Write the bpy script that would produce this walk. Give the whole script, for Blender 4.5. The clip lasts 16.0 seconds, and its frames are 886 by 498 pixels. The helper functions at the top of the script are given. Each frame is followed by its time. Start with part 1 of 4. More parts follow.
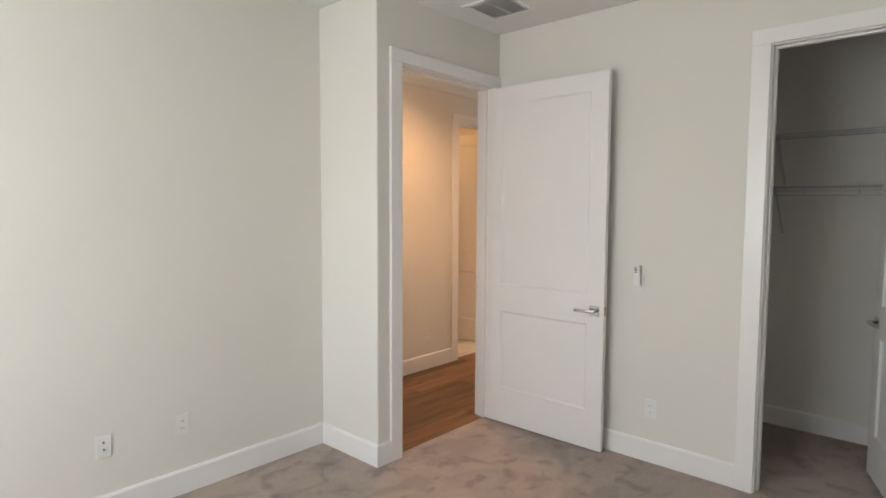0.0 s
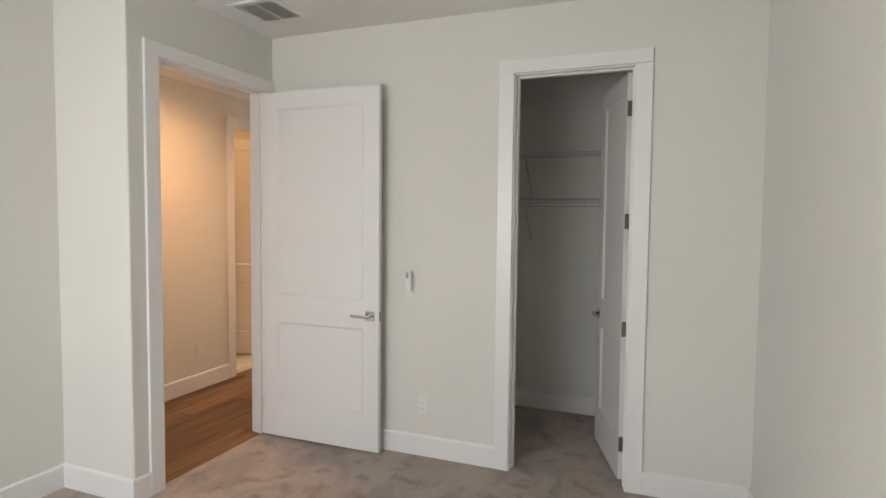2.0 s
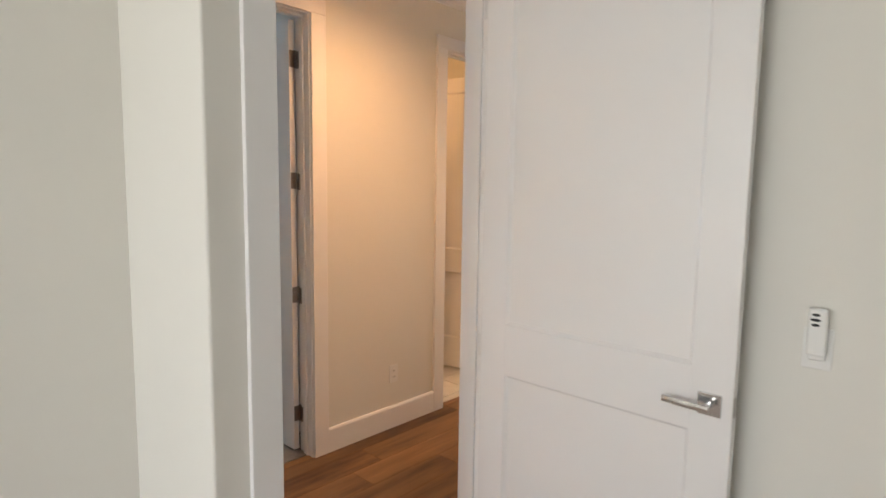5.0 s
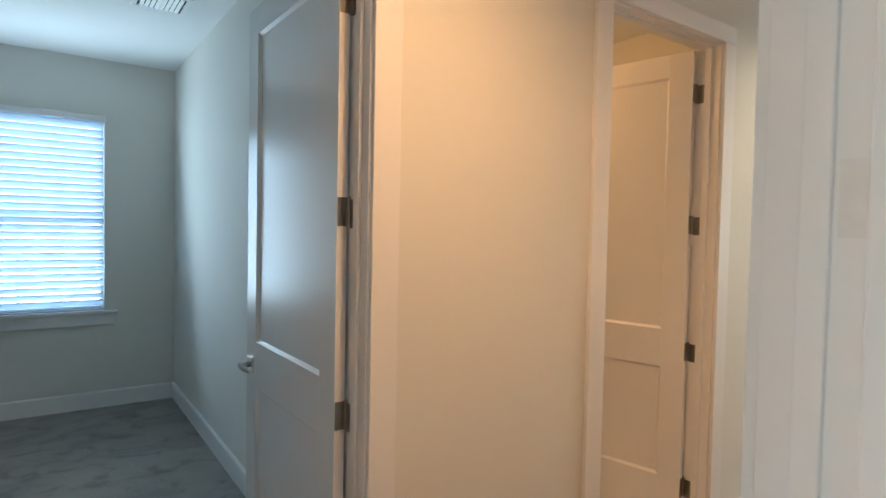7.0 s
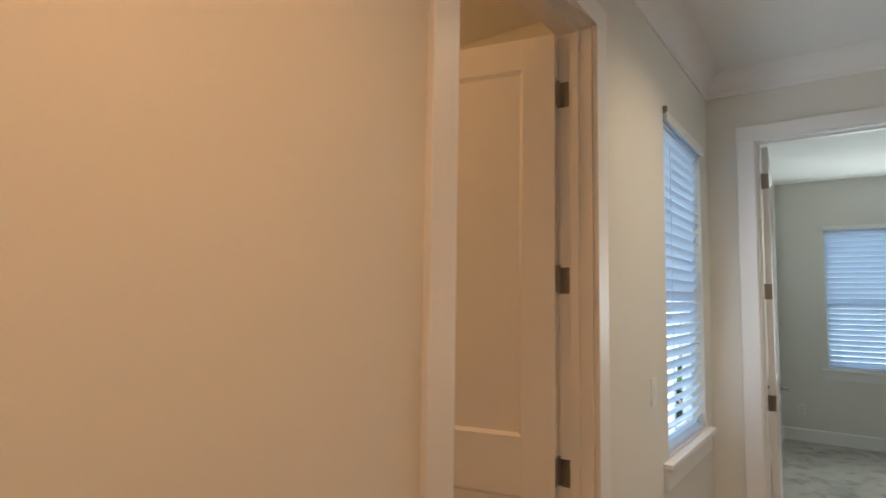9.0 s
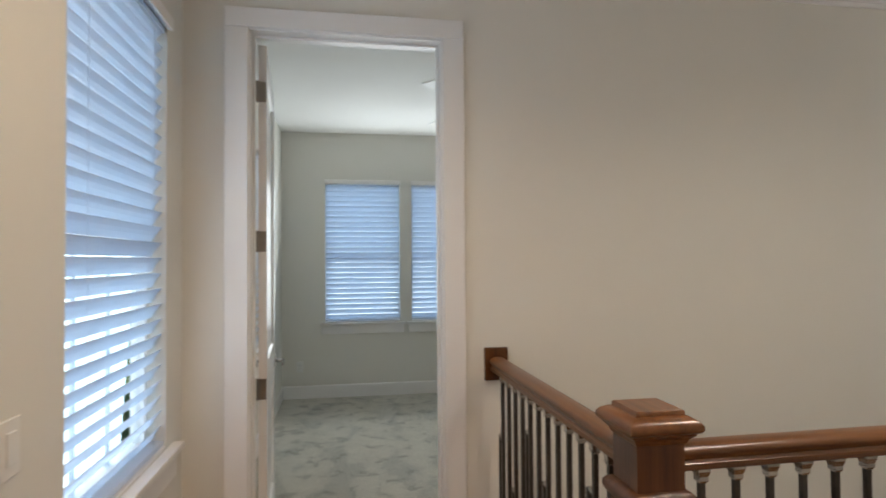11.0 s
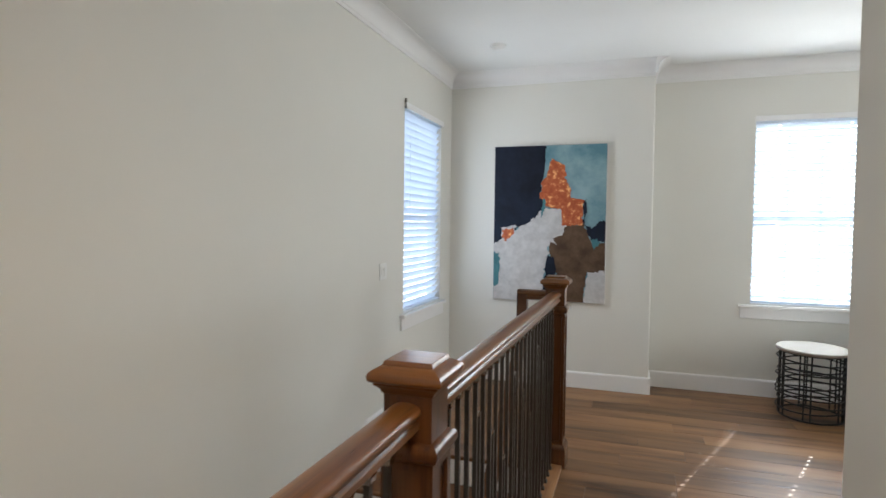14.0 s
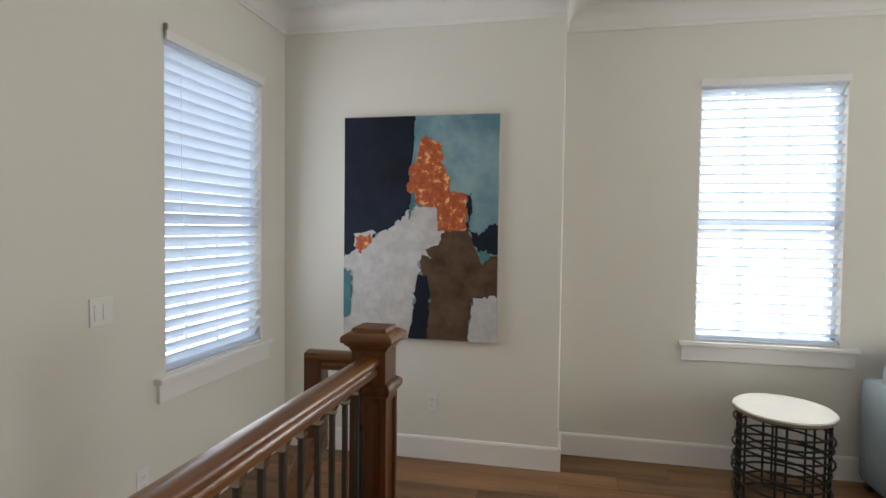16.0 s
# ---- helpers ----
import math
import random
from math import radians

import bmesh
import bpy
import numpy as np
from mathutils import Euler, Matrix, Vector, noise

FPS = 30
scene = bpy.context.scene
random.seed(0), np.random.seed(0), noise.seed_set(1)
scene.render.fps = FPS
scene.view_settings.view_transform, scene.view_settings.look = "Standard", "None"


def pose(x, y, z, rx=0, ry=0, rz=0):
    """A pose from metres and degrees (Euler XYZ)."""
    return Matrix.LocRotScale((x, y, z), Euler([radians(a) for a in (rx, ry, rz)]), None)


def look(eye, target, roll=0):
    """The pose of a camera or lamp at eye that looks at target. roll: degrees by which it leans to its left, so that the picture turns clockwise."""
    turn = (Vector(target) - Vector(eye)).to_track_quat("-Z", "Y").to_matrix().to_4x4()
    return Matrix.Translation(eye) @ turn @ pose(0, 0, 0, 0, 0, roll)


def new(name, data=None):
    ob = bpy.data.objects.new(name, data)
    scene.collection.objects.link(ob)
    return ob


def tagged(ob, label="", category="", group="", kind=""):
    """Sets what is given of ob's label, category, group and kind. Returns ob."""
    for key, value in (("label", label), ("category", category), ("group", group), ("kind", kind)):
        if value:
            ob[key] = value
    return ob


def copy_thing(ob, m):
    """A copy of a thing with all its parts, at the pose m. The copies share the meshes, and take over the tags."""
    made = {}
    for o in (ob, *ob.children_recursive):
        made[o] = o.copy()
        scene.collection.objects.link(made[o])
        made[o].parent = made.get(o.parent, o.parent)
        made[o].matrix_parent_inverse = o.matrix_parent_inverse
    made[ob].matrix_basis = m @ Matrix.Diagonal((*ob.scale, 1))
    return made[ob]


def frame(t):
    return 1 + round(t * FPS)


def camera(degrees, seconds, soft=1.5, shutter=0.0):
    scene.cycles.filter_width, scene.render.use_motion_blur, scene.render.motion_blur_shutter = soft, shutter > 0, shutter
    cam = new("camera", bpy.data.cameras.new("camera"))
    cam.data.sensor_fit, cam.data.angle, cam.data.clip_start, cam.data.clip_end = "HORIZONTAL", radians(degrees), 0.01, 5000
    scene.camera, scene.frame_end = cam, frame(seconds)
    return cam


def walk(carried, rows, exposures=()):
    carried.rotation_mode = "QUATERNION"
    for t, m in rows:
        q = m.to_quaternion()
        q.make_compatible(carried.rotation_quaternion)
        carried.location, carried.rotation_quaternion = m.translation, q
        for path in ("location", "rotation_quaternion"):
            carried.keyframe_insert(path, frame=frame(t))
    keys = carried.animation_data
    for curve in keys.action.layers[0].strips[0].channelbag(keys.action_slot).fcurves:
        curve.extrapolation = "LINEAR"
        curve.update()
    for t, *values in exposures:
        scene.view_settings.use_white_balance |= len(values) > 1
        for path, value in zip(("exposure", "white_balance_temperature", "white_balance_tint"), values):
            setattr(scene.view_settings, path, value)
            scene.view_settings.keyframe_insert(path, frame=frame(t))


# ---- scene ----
cam = camera(75.8, 16.0, shutter=0.2)
PATH = [
    (0, (-3.457, -2.554, 1.583), (-1.972, -1.221, 1.443), 0.3),
    (0.5, (-3.445, -2.598, 1.599), (-1.823, -1.436, 1.464), 0.4),
    (1, (-3.443, -2.627, 1.599), (-1.714, -1.631, 1.477), 0.5),
    (1.5, (-3.434, -2.663, 1.6), (-1.626, -1.815, 1.486), 0.6),
    (2, (-3.421, -2.667, 1.588), (-1.561, -1.941, 1.48), 0.6),
    (2.5, (-3.315, -2.626, 1.572), (-1.433, -1.96, 1.457), 0.7),
    (3, (-3.049, -2.45, 1.527), (-1.176, -1.76, 1.398), 0.7),
    (3.5, (-2.752, -2.226, 1.532), (-0.928, -1.423, 1.371), 0.6),
    (4, (-2.431, -1.982, 1.532), (-0.696, -1.004, 1.347), 0.7),
    (4.5, (-2.142, -1.683, 1.541), (-0.535, -0.509, 1.341), 0.7),
    (5, (-1.826, -1.387, 1.552), (-0.372, -0.03, 1.339), 0.8),
    (7.3, (-0.727, -0.078, 1.529), (0.412, 1.565, 1.488), 1.0),
    (7.5, (-0.664, 0.024, 1.533), (0.486, 1.66, 1.532), 1.0),
    (8, (-0.49, 0.252, 1.536), (0.755, 1.815, 1.616), 1.2),
    (8.2, (-0.402, 0.34, 1.522), (0.904, 1.852, 1.628), 1.2),
    (10.3, (0.869, 0.675, 1.488), (2.851, 0.907, 1.619), -0.2),
    (10.5, (1.0, 0.683, 1.483), (2.996, 0.748, 1.586), -0.3),
    (11, (1.28, 0.624, 1.494), (3.251, 0.288, 1.533), -0.4),
    (11.5, (1.527, 0.441, 1.482), (3.386, -0.296, 1.46), -0.5),
    (12, (1.763, 0.217, 1.449), (3.427, -0.892, 1.418), 0.5),
    (12.3, (1.959, 0.103, 1.438), (3.452, -1.227, 1.402), 0.4),
    (12.5, (2.024, -0.028, 1.427), (3.404, -1.476, 1.374), 1.0),
    (13, (2.066, -0.324, 1.427), (3.156, -2.0, 1.36), 0.8),
    (13.5, (2.072, -0.684, 1.426), (2.902, -2.503, 1.349), 0.7),
    (14, (2.055, -1.064, 1.461), (2.689, -2.959, 1.376), 0.6),
    (14.5, (1.997, -1.461, 1.478), (2.506, -3.393, 1.391), 0.6),
    (15, (1.998, -1.896, 1.476), (2.425, -3.848, 1.392), 0.7),
    (15.5, (1.926, -2.336, 1.487), (2.322, -4.295, 1.401), 0.7),
    (16, (1.876, -2.779, 1.485), (2.301, -4.732, 1.411), 0.7),
]
EXPOSURES = [(0, 1.02, 6300, 10), (5, 1.08, 6400, 10), (7.3, 0.87, 5950, 3), (8.2, 0.40, 6600, 8), (10.3, 0.66, 5800, 6), (10.9, 0.58, 6050, 9), (11.5, 0.46, 10200, 23), (12, 0.70, 8000, 16), (12.5, 0.82, 6500, 10), (13.5, 0.74, 6200, 10), (14.5, 0.73, 6150, 9), (16, 0.38, 6700, 11)]
walk(cam, [(t, look(eye, target, roll)) for t, eye, target, roll in PATH], EXPOSURES)

# ---- light ----
world = bpy.data.worlds.new("sky")
scene.world = world
world.use_nodes = True
sky = world.node_tree.nodes.new("ShaderNodeTexSky")
sky.sky_type = "NISHITA"
sky.sun_disc = False
sky.sun_elevation = radians(37)
sky.sun_rotation = radians(202)
back = world.node_tree.nodes["Background"]
back.inputs["Strength"].default_value = 0.14
world.node_tree.links.new(sky.outputs["Color"], back.inputs["Color"])

sun_data = bpy.data.lights.new("sun", "SUN")
sun_data.energy, sun_data.angle, sun_data.color = 5.0, radians(0.35), (1.0, 0.95, 0.87)
sun = new("sun", sun_data)
sun.matrix_world = look((-0.38, -0.925, 0.75), (0, 0, 0))


def window_light(name, eye, target, width, height, watts, color=(0.86, 0.93, 1.0)):
    """Sky light standing in a window's opening."""
    data = bpy.data.lights.new(name, "AREA")
    data.shape, data.size, data.size_y, data.energy, data.color = "RECTANGLE", width, height, watts, color
    ob = new(name, data)
    ob.matrix_world = look(eye, target)
    return ob


def can_light(name, x, y, z, watts, color, size=1.9):
    """The lamp in a recessed ceiling can."""
    data = bpy.data.lights.new(name, "SPOT")
    data.energy, data.color, data.spot_size, data.spot_blend, data.shadow_soft_size = watts, color, size, 1.0, 0.06
    ob = new(name, data)
    ob.matrix_world = pose(x, y, z)
    return ob


WARM = (1.0, 0.51, 0.22)
DAY, COOL = (0.985, 1.0, 0.975), (0.67, 0.85, 1.0)
window_light("bedroom_daylight", (-4.86, -0.85, 1.6), (0, -1.2, 2.0), 1.9, 1.5, 30.5, (0.985, 0.965, 0.94))
# Fill light for the loft, from a guessed window out of view.
window_light("loft_fill_daylight", (-3.55, -4.35, 1.6), (0, -5.0, 1.4), 1.7, 1.5, 40, DAY)
window_light("south_daylight", (0.69, -6.52, 1.58), (0.69, 0, 1.2), 0.76, 1.5, 16.2, DAY)
window_light("stair_daylight", (3.66, -5.55, 1.57), (0, -5.55, 1.4), 0.82, 1.5, 4.5, (0.9, 0.95, 1.0))
window_light("hall_daylight", (3.13, 1.21, 1.6), (3.13, 0, 1.4), 0.72, 1.5, 2.2, (0.88, 0.94, 1.0))
window_light("room_daylight", (7.36, -0.03, 1.6), (0, 0, 3.8), 1.7, 1.5, 19, (0.93, 0.98, 0.95))
window_light("study_daylight", (-0.86, 4.86, 1.6), (-0.86, 0, 3.6), 0.86, 1.5, 9, (0.68, 0.86, 1.0))
window_light("south_sky", (0.69, -6.735, 1.6), (0.69, 0, 1.5), 0.84, 1.60, 8.5, DAY)
window_light("stair_sky", (3.89, -5.555, 1.57), (0, -5.55, 1.5), 1.15, 1.64, 12, (0.93, 0.95, 1.0))
window_light("hall_sky", (3.13, 1.425, 1.6), (3.13, 0, 1.5), 1.05, 1.60, 8.5, COOL)
window_light("room_sky", (7.795, -0.03, 1.6), (0, -0.03, 1.5), 1.95, 1.62, 13, COOL)
window_light("study_sky", (-0.86, 5.365, 1.6), (-0.86, 0, 1.5), 0.86, 1.52, 9.9, COOL)
can_light("hall_lamp", 0.10, 0.52, 2.85, 52, WARM, 2.6)
# Two added lamps out of view, placed to brighten stair and passage walls.
can_light("stair_fill_lamp", 2.0, -1.35, 2.85, 58, (1.0, 0.85, 0.68), 2.7)
can_light("passage_fill_lamp", 2.4, 0.50, 2.85, 38, (1.0, 0.76, 0.52), 2.6)
# Bare point standing in for the bathroom's unseen light; lights its ceiling too.
bath_data = bpy.data.lights.new("bath_stand_in_lamp", "POINT")
bath_data.energy, bath_data.color, bath_data.shadow_soft_size = 8.5, (1.0, 0.50, 0.19), 0.08
bath_stand_in_lamp = new("bath_stand_in_lamp", bath_data)
bath_stand_in_lamp.location = (1.2, 2.4, 2.45)

# ---- materials ----
def nodes_of(name):
    m = bpy.data.materials.new(name)
    m.use_nodes = True
    t = m.node_tree
    return m, t, t.nodes["Principled BSDF"]


def noise_node(t, scale, detail=4.0, vector=None, rough=0.55):
    n = t.nodes.new("ShaderNodeTexNoise")
    n.inputs["Scale"].default_value, n.inputs["Detail"].default_value, n.inputs["Roughness"].default_value = scale, detail, rough
    if vector is not None:
        t.links.new(vector, n.inputs["Vector"])
    return n


def ramp_node(t, fac, stops):
    r = t.nodes.new("ShaderNodeValToRGB")
    while len(r.color_ramp.elements) < len(stops):
        r.color_ramp.elements.new(0.5)
    for e, (p, c) in zip(r.color_ramp.elements, stops):
        e.position, e.color = p, (*c, 1)
    t.links.new(fac, r.inputs["Fac"])
    return r


def bump_node(t, b, height, strength, distance):
    n = t.nodes.new("ShaderNodeBump")
    n.inputs["Strength"].default_value, n.inputs["Distance"].default_value = strength, distance
    t.links.new(height, n.inputs["Height"])
    t.links.new(n.outputs["Normal"], b.inputs["Normal"])
    return n


def place_of(t, scale=(1, 1, 1), random_shift=False):
    """World position, stretched, with a shift of its own for each piece."""
    g = t.nodes.new("ShaderNodeNewGeometry")
    m = t.nodes.new("ShaderNodeMapping")
    m.inputs["Scale"].default_value = scale
    t.links.new(g.outputs["Position"], m.inputs["Vector"])
    if random_shift:
        o = t.nodes.new("ShaderNodeObjectInfo")
        v = t.nodes.new("ShaderNodeVectorMath")
        v.operation = "MULTIPLY"
        t.links.new(o.outputs["Random"], v.inputs[0])
        v.inputs[1].default_value = (37, 53, 11)
        t.links.new(v.outputs["Vector"], m.inputs["Location"])
    return m.outputs["Vector"]


def plain(name, color, rough=0.5, metal=0.0, vary=0.06, scale=3.0, bump=0.0, bump_scale=300.0, coat=0.0):
    m, t, b = nodes_of(name)
    v = place_of(t)
    n = noise_node(t, scale, 5, v)
    r = ramp_node(t, n.outputs["Fac"], [(0.3, [c * (1 - vary) for c in color]), (0.7, [min(1, c * (1 + vary)) for c in color])])
    t.links.new(r.outputs["Color"], b.inputs["Base Color"])
    b.inputs["Roughness"].default_value, b.inputs["Metallic"].default_value = rough, metal
    b.inputs["Coat Weight"].default_value = coat
    if bump:
        bump_node(t, b, noise_node(t, bump_scale, 3, v).outputs["Fac"], bump, 0.001)
    return m


def wood(name, dark, mid, light, scale, rough, coat=0.0, shift=True, grain=0.25, tone=0.22, lo=0.40, gloss=0.5):
    """Wood with long grain; scale stretches it along the fibre."""
    m, t, b = nodes_of(name)
    v = place_of(t, scale, shift)
    n = noise_node(t, 1.0, 6, v, 0.6)
    fine = noise_node(t, 7.0, 3, v, 0.7)
    mix = t.nodes.new("ShaderNodeMath")
    mix.operation = "MULTIPLY_ADD"
    t.links.new(fine.outputs["Fac"], mix.inputs[0])
    mix.inputs[1].default_value = grain
    t.links.new(n.outputs["Fac"], mix.inputs[2])
    r = ramp_node(t, mix.outputs[0], [(lo, dark), (0.58, mid), (0.80, light)])
    o = t.nodes.new("ShaderNodeObjectInfo")
    rng = t.nodes.new("ShaderNodeMapRange")
    rng.inputs["To Min"].default_value, rng.inputs["To Max"].default_value = 1 - tone, 1 + tone
    t.links.new(o.outputs["Random"], rng.inputs["Value"])
    h = t.nodes.new("ShaderNodeHueSaturation")
    t.links.new(rng.outputs["Result"], h.inputs["Value"])
    t.links.new(r.outputs["Color"], h.inputs["Color"])
    t.links.new(h.outputs["Color"], b.inputs["Base Color"])
    rr = t.nodes.new("ShaderNodeMapRange")
    rr.inputs["To Min"].default_value, rr.inputs["To Max"].default_value = rough - 0.08, rough + 0.10
    t.links.new(fine.outputs["Fac"], rr.inputs["Value"])
    t.links.new(rr.outputs["Result"], b.inputs["Roughness"])
    b.inputs["Coat Weight"].default_value, b.inputs["Coat Roughness"].default_value = coat, 0.15
    b.inputs["Specular IOR Level"].default_value = gloss
    bump_node(t, b, fine.outputs["Fac"], 0.12, 0.001)
    return m


def carpet_material(name, dark, light):
    """Cut pile: trodden patches of nap over fine tufts."""
    m, t, b = nodes_of(name)
    v = place_of(t)
    patch = noise_node(t, 6.5, 5.0, v, 0.55)
    patch.inputs["Distortion"].default_value = 0.3
    tuft = noise_node(t, 170, 2, v, 0.7)
    r = ramp_node(t, patch.outputs["Fac"], [(0.37, dark), (0.445, light), (0.70, [c * 1.08 for c in light])])
    f = ramp_node(t, tuft.outputs["Fac"], [(0.3, (0.7, 0.7, 0.7)), (0.7, (1.15, 1.15, 1.15))])
    sweep = noise_node(t, 2.1, 2.0, place_of(t, (1.0, 1.7, 1.0)), 0.45)
    sweep.inputs["Distortion"].default_value = 0.9
    nap = ramp_node(t, sweep.outputs["Fac"], [(0.40, (0.80, 0.81, 0.82)), (0.46, (0.96, 0.96, 0.96)), (0.62, (1.05, 1.04, 1.03))])
    lay = t.nodes.new("ShaderNodeMix")
    lay.data_type, lay.blend_type = "RGBA", "MULTIPLY"
    lay.inputs["Factor"].default_value = 1.0
    t.links.new(r.outputs["Color"], lay.inputs["A"])
    t.links.new(nap.outputs["Color"], lay.inputs["B"])
    mul = t.nodes.new("ShaderNodeMix")
    mul.data_type, mul.blend_type = "RGBA", "MULTIPLY"
    mul.inputs["Factor"].default_value = 1.0
    t.links.new(lay.outputs["Result"], mul.inputs["A"])
    t.links.new(f.outputs["Color"], mul.inputs["B"])
    t.links.new(mul.outputs["Result"], b.inputs["Base Color"])
    b.inputs["Roughness"].default_value = 0.95
    b.inputs["Sheen Weight"].default_value = 0.25
    bump_node(t, b, tuft.outputs["Fac"], 0.7, 0.006)
    return m


def glass_material(name):
    m, t, b = nodes_of(name)
    b.inputs["Transmission Weight"].default_value = 1.0
    b.inputs["Roughness"].default_value, b.inputs["IOR"].default_value = 0.0, 1.02
    b.inputs["Base Color"].default_value = (0.97, 0.99, 0.98, 1)
    return m


def glow(name, color, strength):
    m, t, b = nodes_of(name)
    b.inputs["Emission Color"].default_value = (*color, 1)
    b.inputs["Emission Strength"].default_value = strength
    return m


def slat_material(name):
    m, t, b = nodes_of(name)
    n = noise_node(t, 40, 3, place_of(t, (0.2, 0.2, 1)))
    r = ramp_node(t, n.outputs["Fac"], [(0.3, (0.80, 0.81, 0.82)), (0.7, (0.86, 0.87, 0.88))])
    t.links.new(r.outputs["Color"], b.inputs["Base Color"])
    b.inputs["Roughness"].default_value = 0.4
    tr = t.nodes.new("ShaderNodeBsdfTranslucent")
    tr.inputs["Color"].default_value = (0.75, 0.86, 1.0, 1)
    mix = t.nodes.new("ShaderNodeMixShader")
    mix.inputs["Fac"].default_value = 0.46
    t.links.new(b.outputs["BSDF"], mix.inputs[1])
    t.links.new(tr.outputs["BSDF"], mix.inputs[2])
    t.links.new(mix.outputs["Shader"], t.nodes["Material Output"].inputs["Surface"])
    return m


PAINT = plain("wall_paint", (0.738, 0.724, 0.674), 0.75, vary=0.015, scale=1.2, bump=0.12, bump_scale=220)
CEIL = plain("ceiling_paint", (0.80, 0.80, 0.79), 0.9, vary=0.02, scale=1.5, bump=0.35, bump_scale=140)
TRIM = plain("trim_paint", (0.82, 0.81, 0.80), 0.32, vary=0.012, scale=2.5, bump=0.03, bump_scale=90)
DOOR = plain("door_paint", (0.80, 0.79, 0.785), 0.26, vary=0.015, scale=1.8, bump=0.05, bump_scale=60)
CARPET = carpet_material("carpet_pile", (0.282, 0.220, 0.182), (0.388, 0.308, 0.256))
CARPET_GREY = carpet_material("carpet_pile_grey", (0.190, 0.178, 0.164), (0.272, 0.256, 0.237))
CARPET_PALE = carpet_material("carpet_pile_pale", (0.36, 0.345, 0.295), (0.52, 0.50, 0.43))
OAK_FLOOR = wood("floor_oak", (0.064, 0.028, 0.0105), (0.178, 0.088, 0.035), (0.285, 0.152, 0.066), (0.7, 5.5, 5.5), 0.43, grain=0.20, tone=0.25, lo=0.44, gloss=0.42)
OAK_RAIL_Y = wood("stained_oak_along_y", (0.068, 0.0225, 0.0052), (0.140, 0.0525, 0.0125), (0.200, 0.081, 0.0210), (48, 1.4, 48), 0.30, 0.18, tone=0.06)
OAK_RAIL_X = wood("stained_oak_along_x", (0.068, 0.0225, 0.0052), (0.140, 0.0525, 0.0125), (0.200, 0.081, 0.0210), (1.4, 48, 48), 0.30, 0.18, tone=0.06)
# The rails' oak again, darkened: the posts' shade is put into its colour.
OAK_POST_SHADED = wood("stained_oak_upright_shaded", (0.028, 0.0082, 0.0019), (0.076, 0.0248, 0.0055), (0.120, 0.0435, 0.0108), (48, 48, 1.6), 0.30, 0.18, tone=0.06)
OAK_PALE = wood("natural_oak_plate", (0.15, 0.068, 0.026), (0.27, 0.132, 0.056), (0.38, 0.205, 0.096), (30, 1.6, 30), 0.34, 0.2, tone=0.05)
IRON = plain("brushed_iron", (0.092, 0.083, 0.075), 0.28, 0.8, vary=0.12, scale=30, bump=0.05)
# Collar metal, much lighter than the bars: glints are put into its colour.
SHOE = plain("glint_brightened_metal", (0.52, 0.50, 0.48), 0.18, 1.0, vary=0.08, scale=30)
HINGE_PALE = plain("pale_nickel", (0.78, 0.77, 0.76), 0.35, 0.25, vary=0.04, scale=25)
CHROME = plain("satin_chrome", (0.62, 0.62, 0.62), 0.16, 1.0, vary=0.03, scale=20)
NICKEL = plain("satin_nickel", (0.29, 0.275, 0.255), 0.32, 1.0, vary=0.06, scale=25)
PLASTIC = plain("white_plastic", (0.77, 0.77, 0.75), 0.35, vary=0.01)
DUCT = plain("duct_shadow", (0.74, 0.735, 0.73), 0.7)
DARK = plain("dark_gap", (0.03, 0.028, 0.026), 0.7)
GLASS = glass_material("window_glass")
SLAT = slat_material("blind_slat")
VINYL = plain("window_vinyl", (0.80, 0.81, 0.82), 0.4, vary=0.01)
TILE = plain("bath_tile", (0.62, 0.57, 0.49), 0.35, vary=0.10, scale=9, bump=0.1)
# White wire coloured mid grey: the shelves' backlit shade is in the colour.
WIRE = plain("shaded_coated_wire", (0.50, 0.50, 0.495), 0.4, vary=0.02)
BLACK = plain("black_steel", (0.011, 0.0105, 0.0105), 0.5, 0.0, vary=0.15, scale=40)
MARBLE = plain("white_table_top", (0.70, 0.68, 0.645), 0.12, vary=0.03, scale=6, coat=0.5)
EDGE_BAND = plain("edge_band", (0.24, 0.19, 0.15), 0.5, vary=0.15, scale=30)
SOFA = plain("sofa_fabric", (0.185, 0.225, 0.245), 0.9, vary=0.05, scale=35, bump=0.5, bump_scale=600)
SOFA_PALE = plain("cushion_fabric", (0.42, 0.47, 0.47), 0.9, vary=0.16, scale=22, bump=0.5, bump_scale=500)
SOFA_WELT = plain("sofa_piping", (0.085, 0.105, 0.115), 0.9, vary=0.1, scale=40)
RUG = plain("rug_wool", (0.62, 0.57, 0.50), 0.95, vary=0.2, scale=40, bump=0.6, bump_scale=300)

# ---- builders ----
def part(name, bm, material, parent=None, label="", smooth=False):
    """One bmesh as one mesh object, under a thing or a part."""
    me = bpy.data.meshes.new(name)
    bmesh.ops.recalc_face_normals(bm, faces=bm.faces)
    bm.to_mesh(me)
    bm.free()
    me.materials.append(material)
    if smooth:
        for p in me.polygons:
            p.use_smooth = True
    if smooth == "angle":
        me.set_sharp_from_angle(angle=radians(38))
    ob = new(name, me)
    ob.parent = parent
    if label:
        ob["label"] = label
    return ob


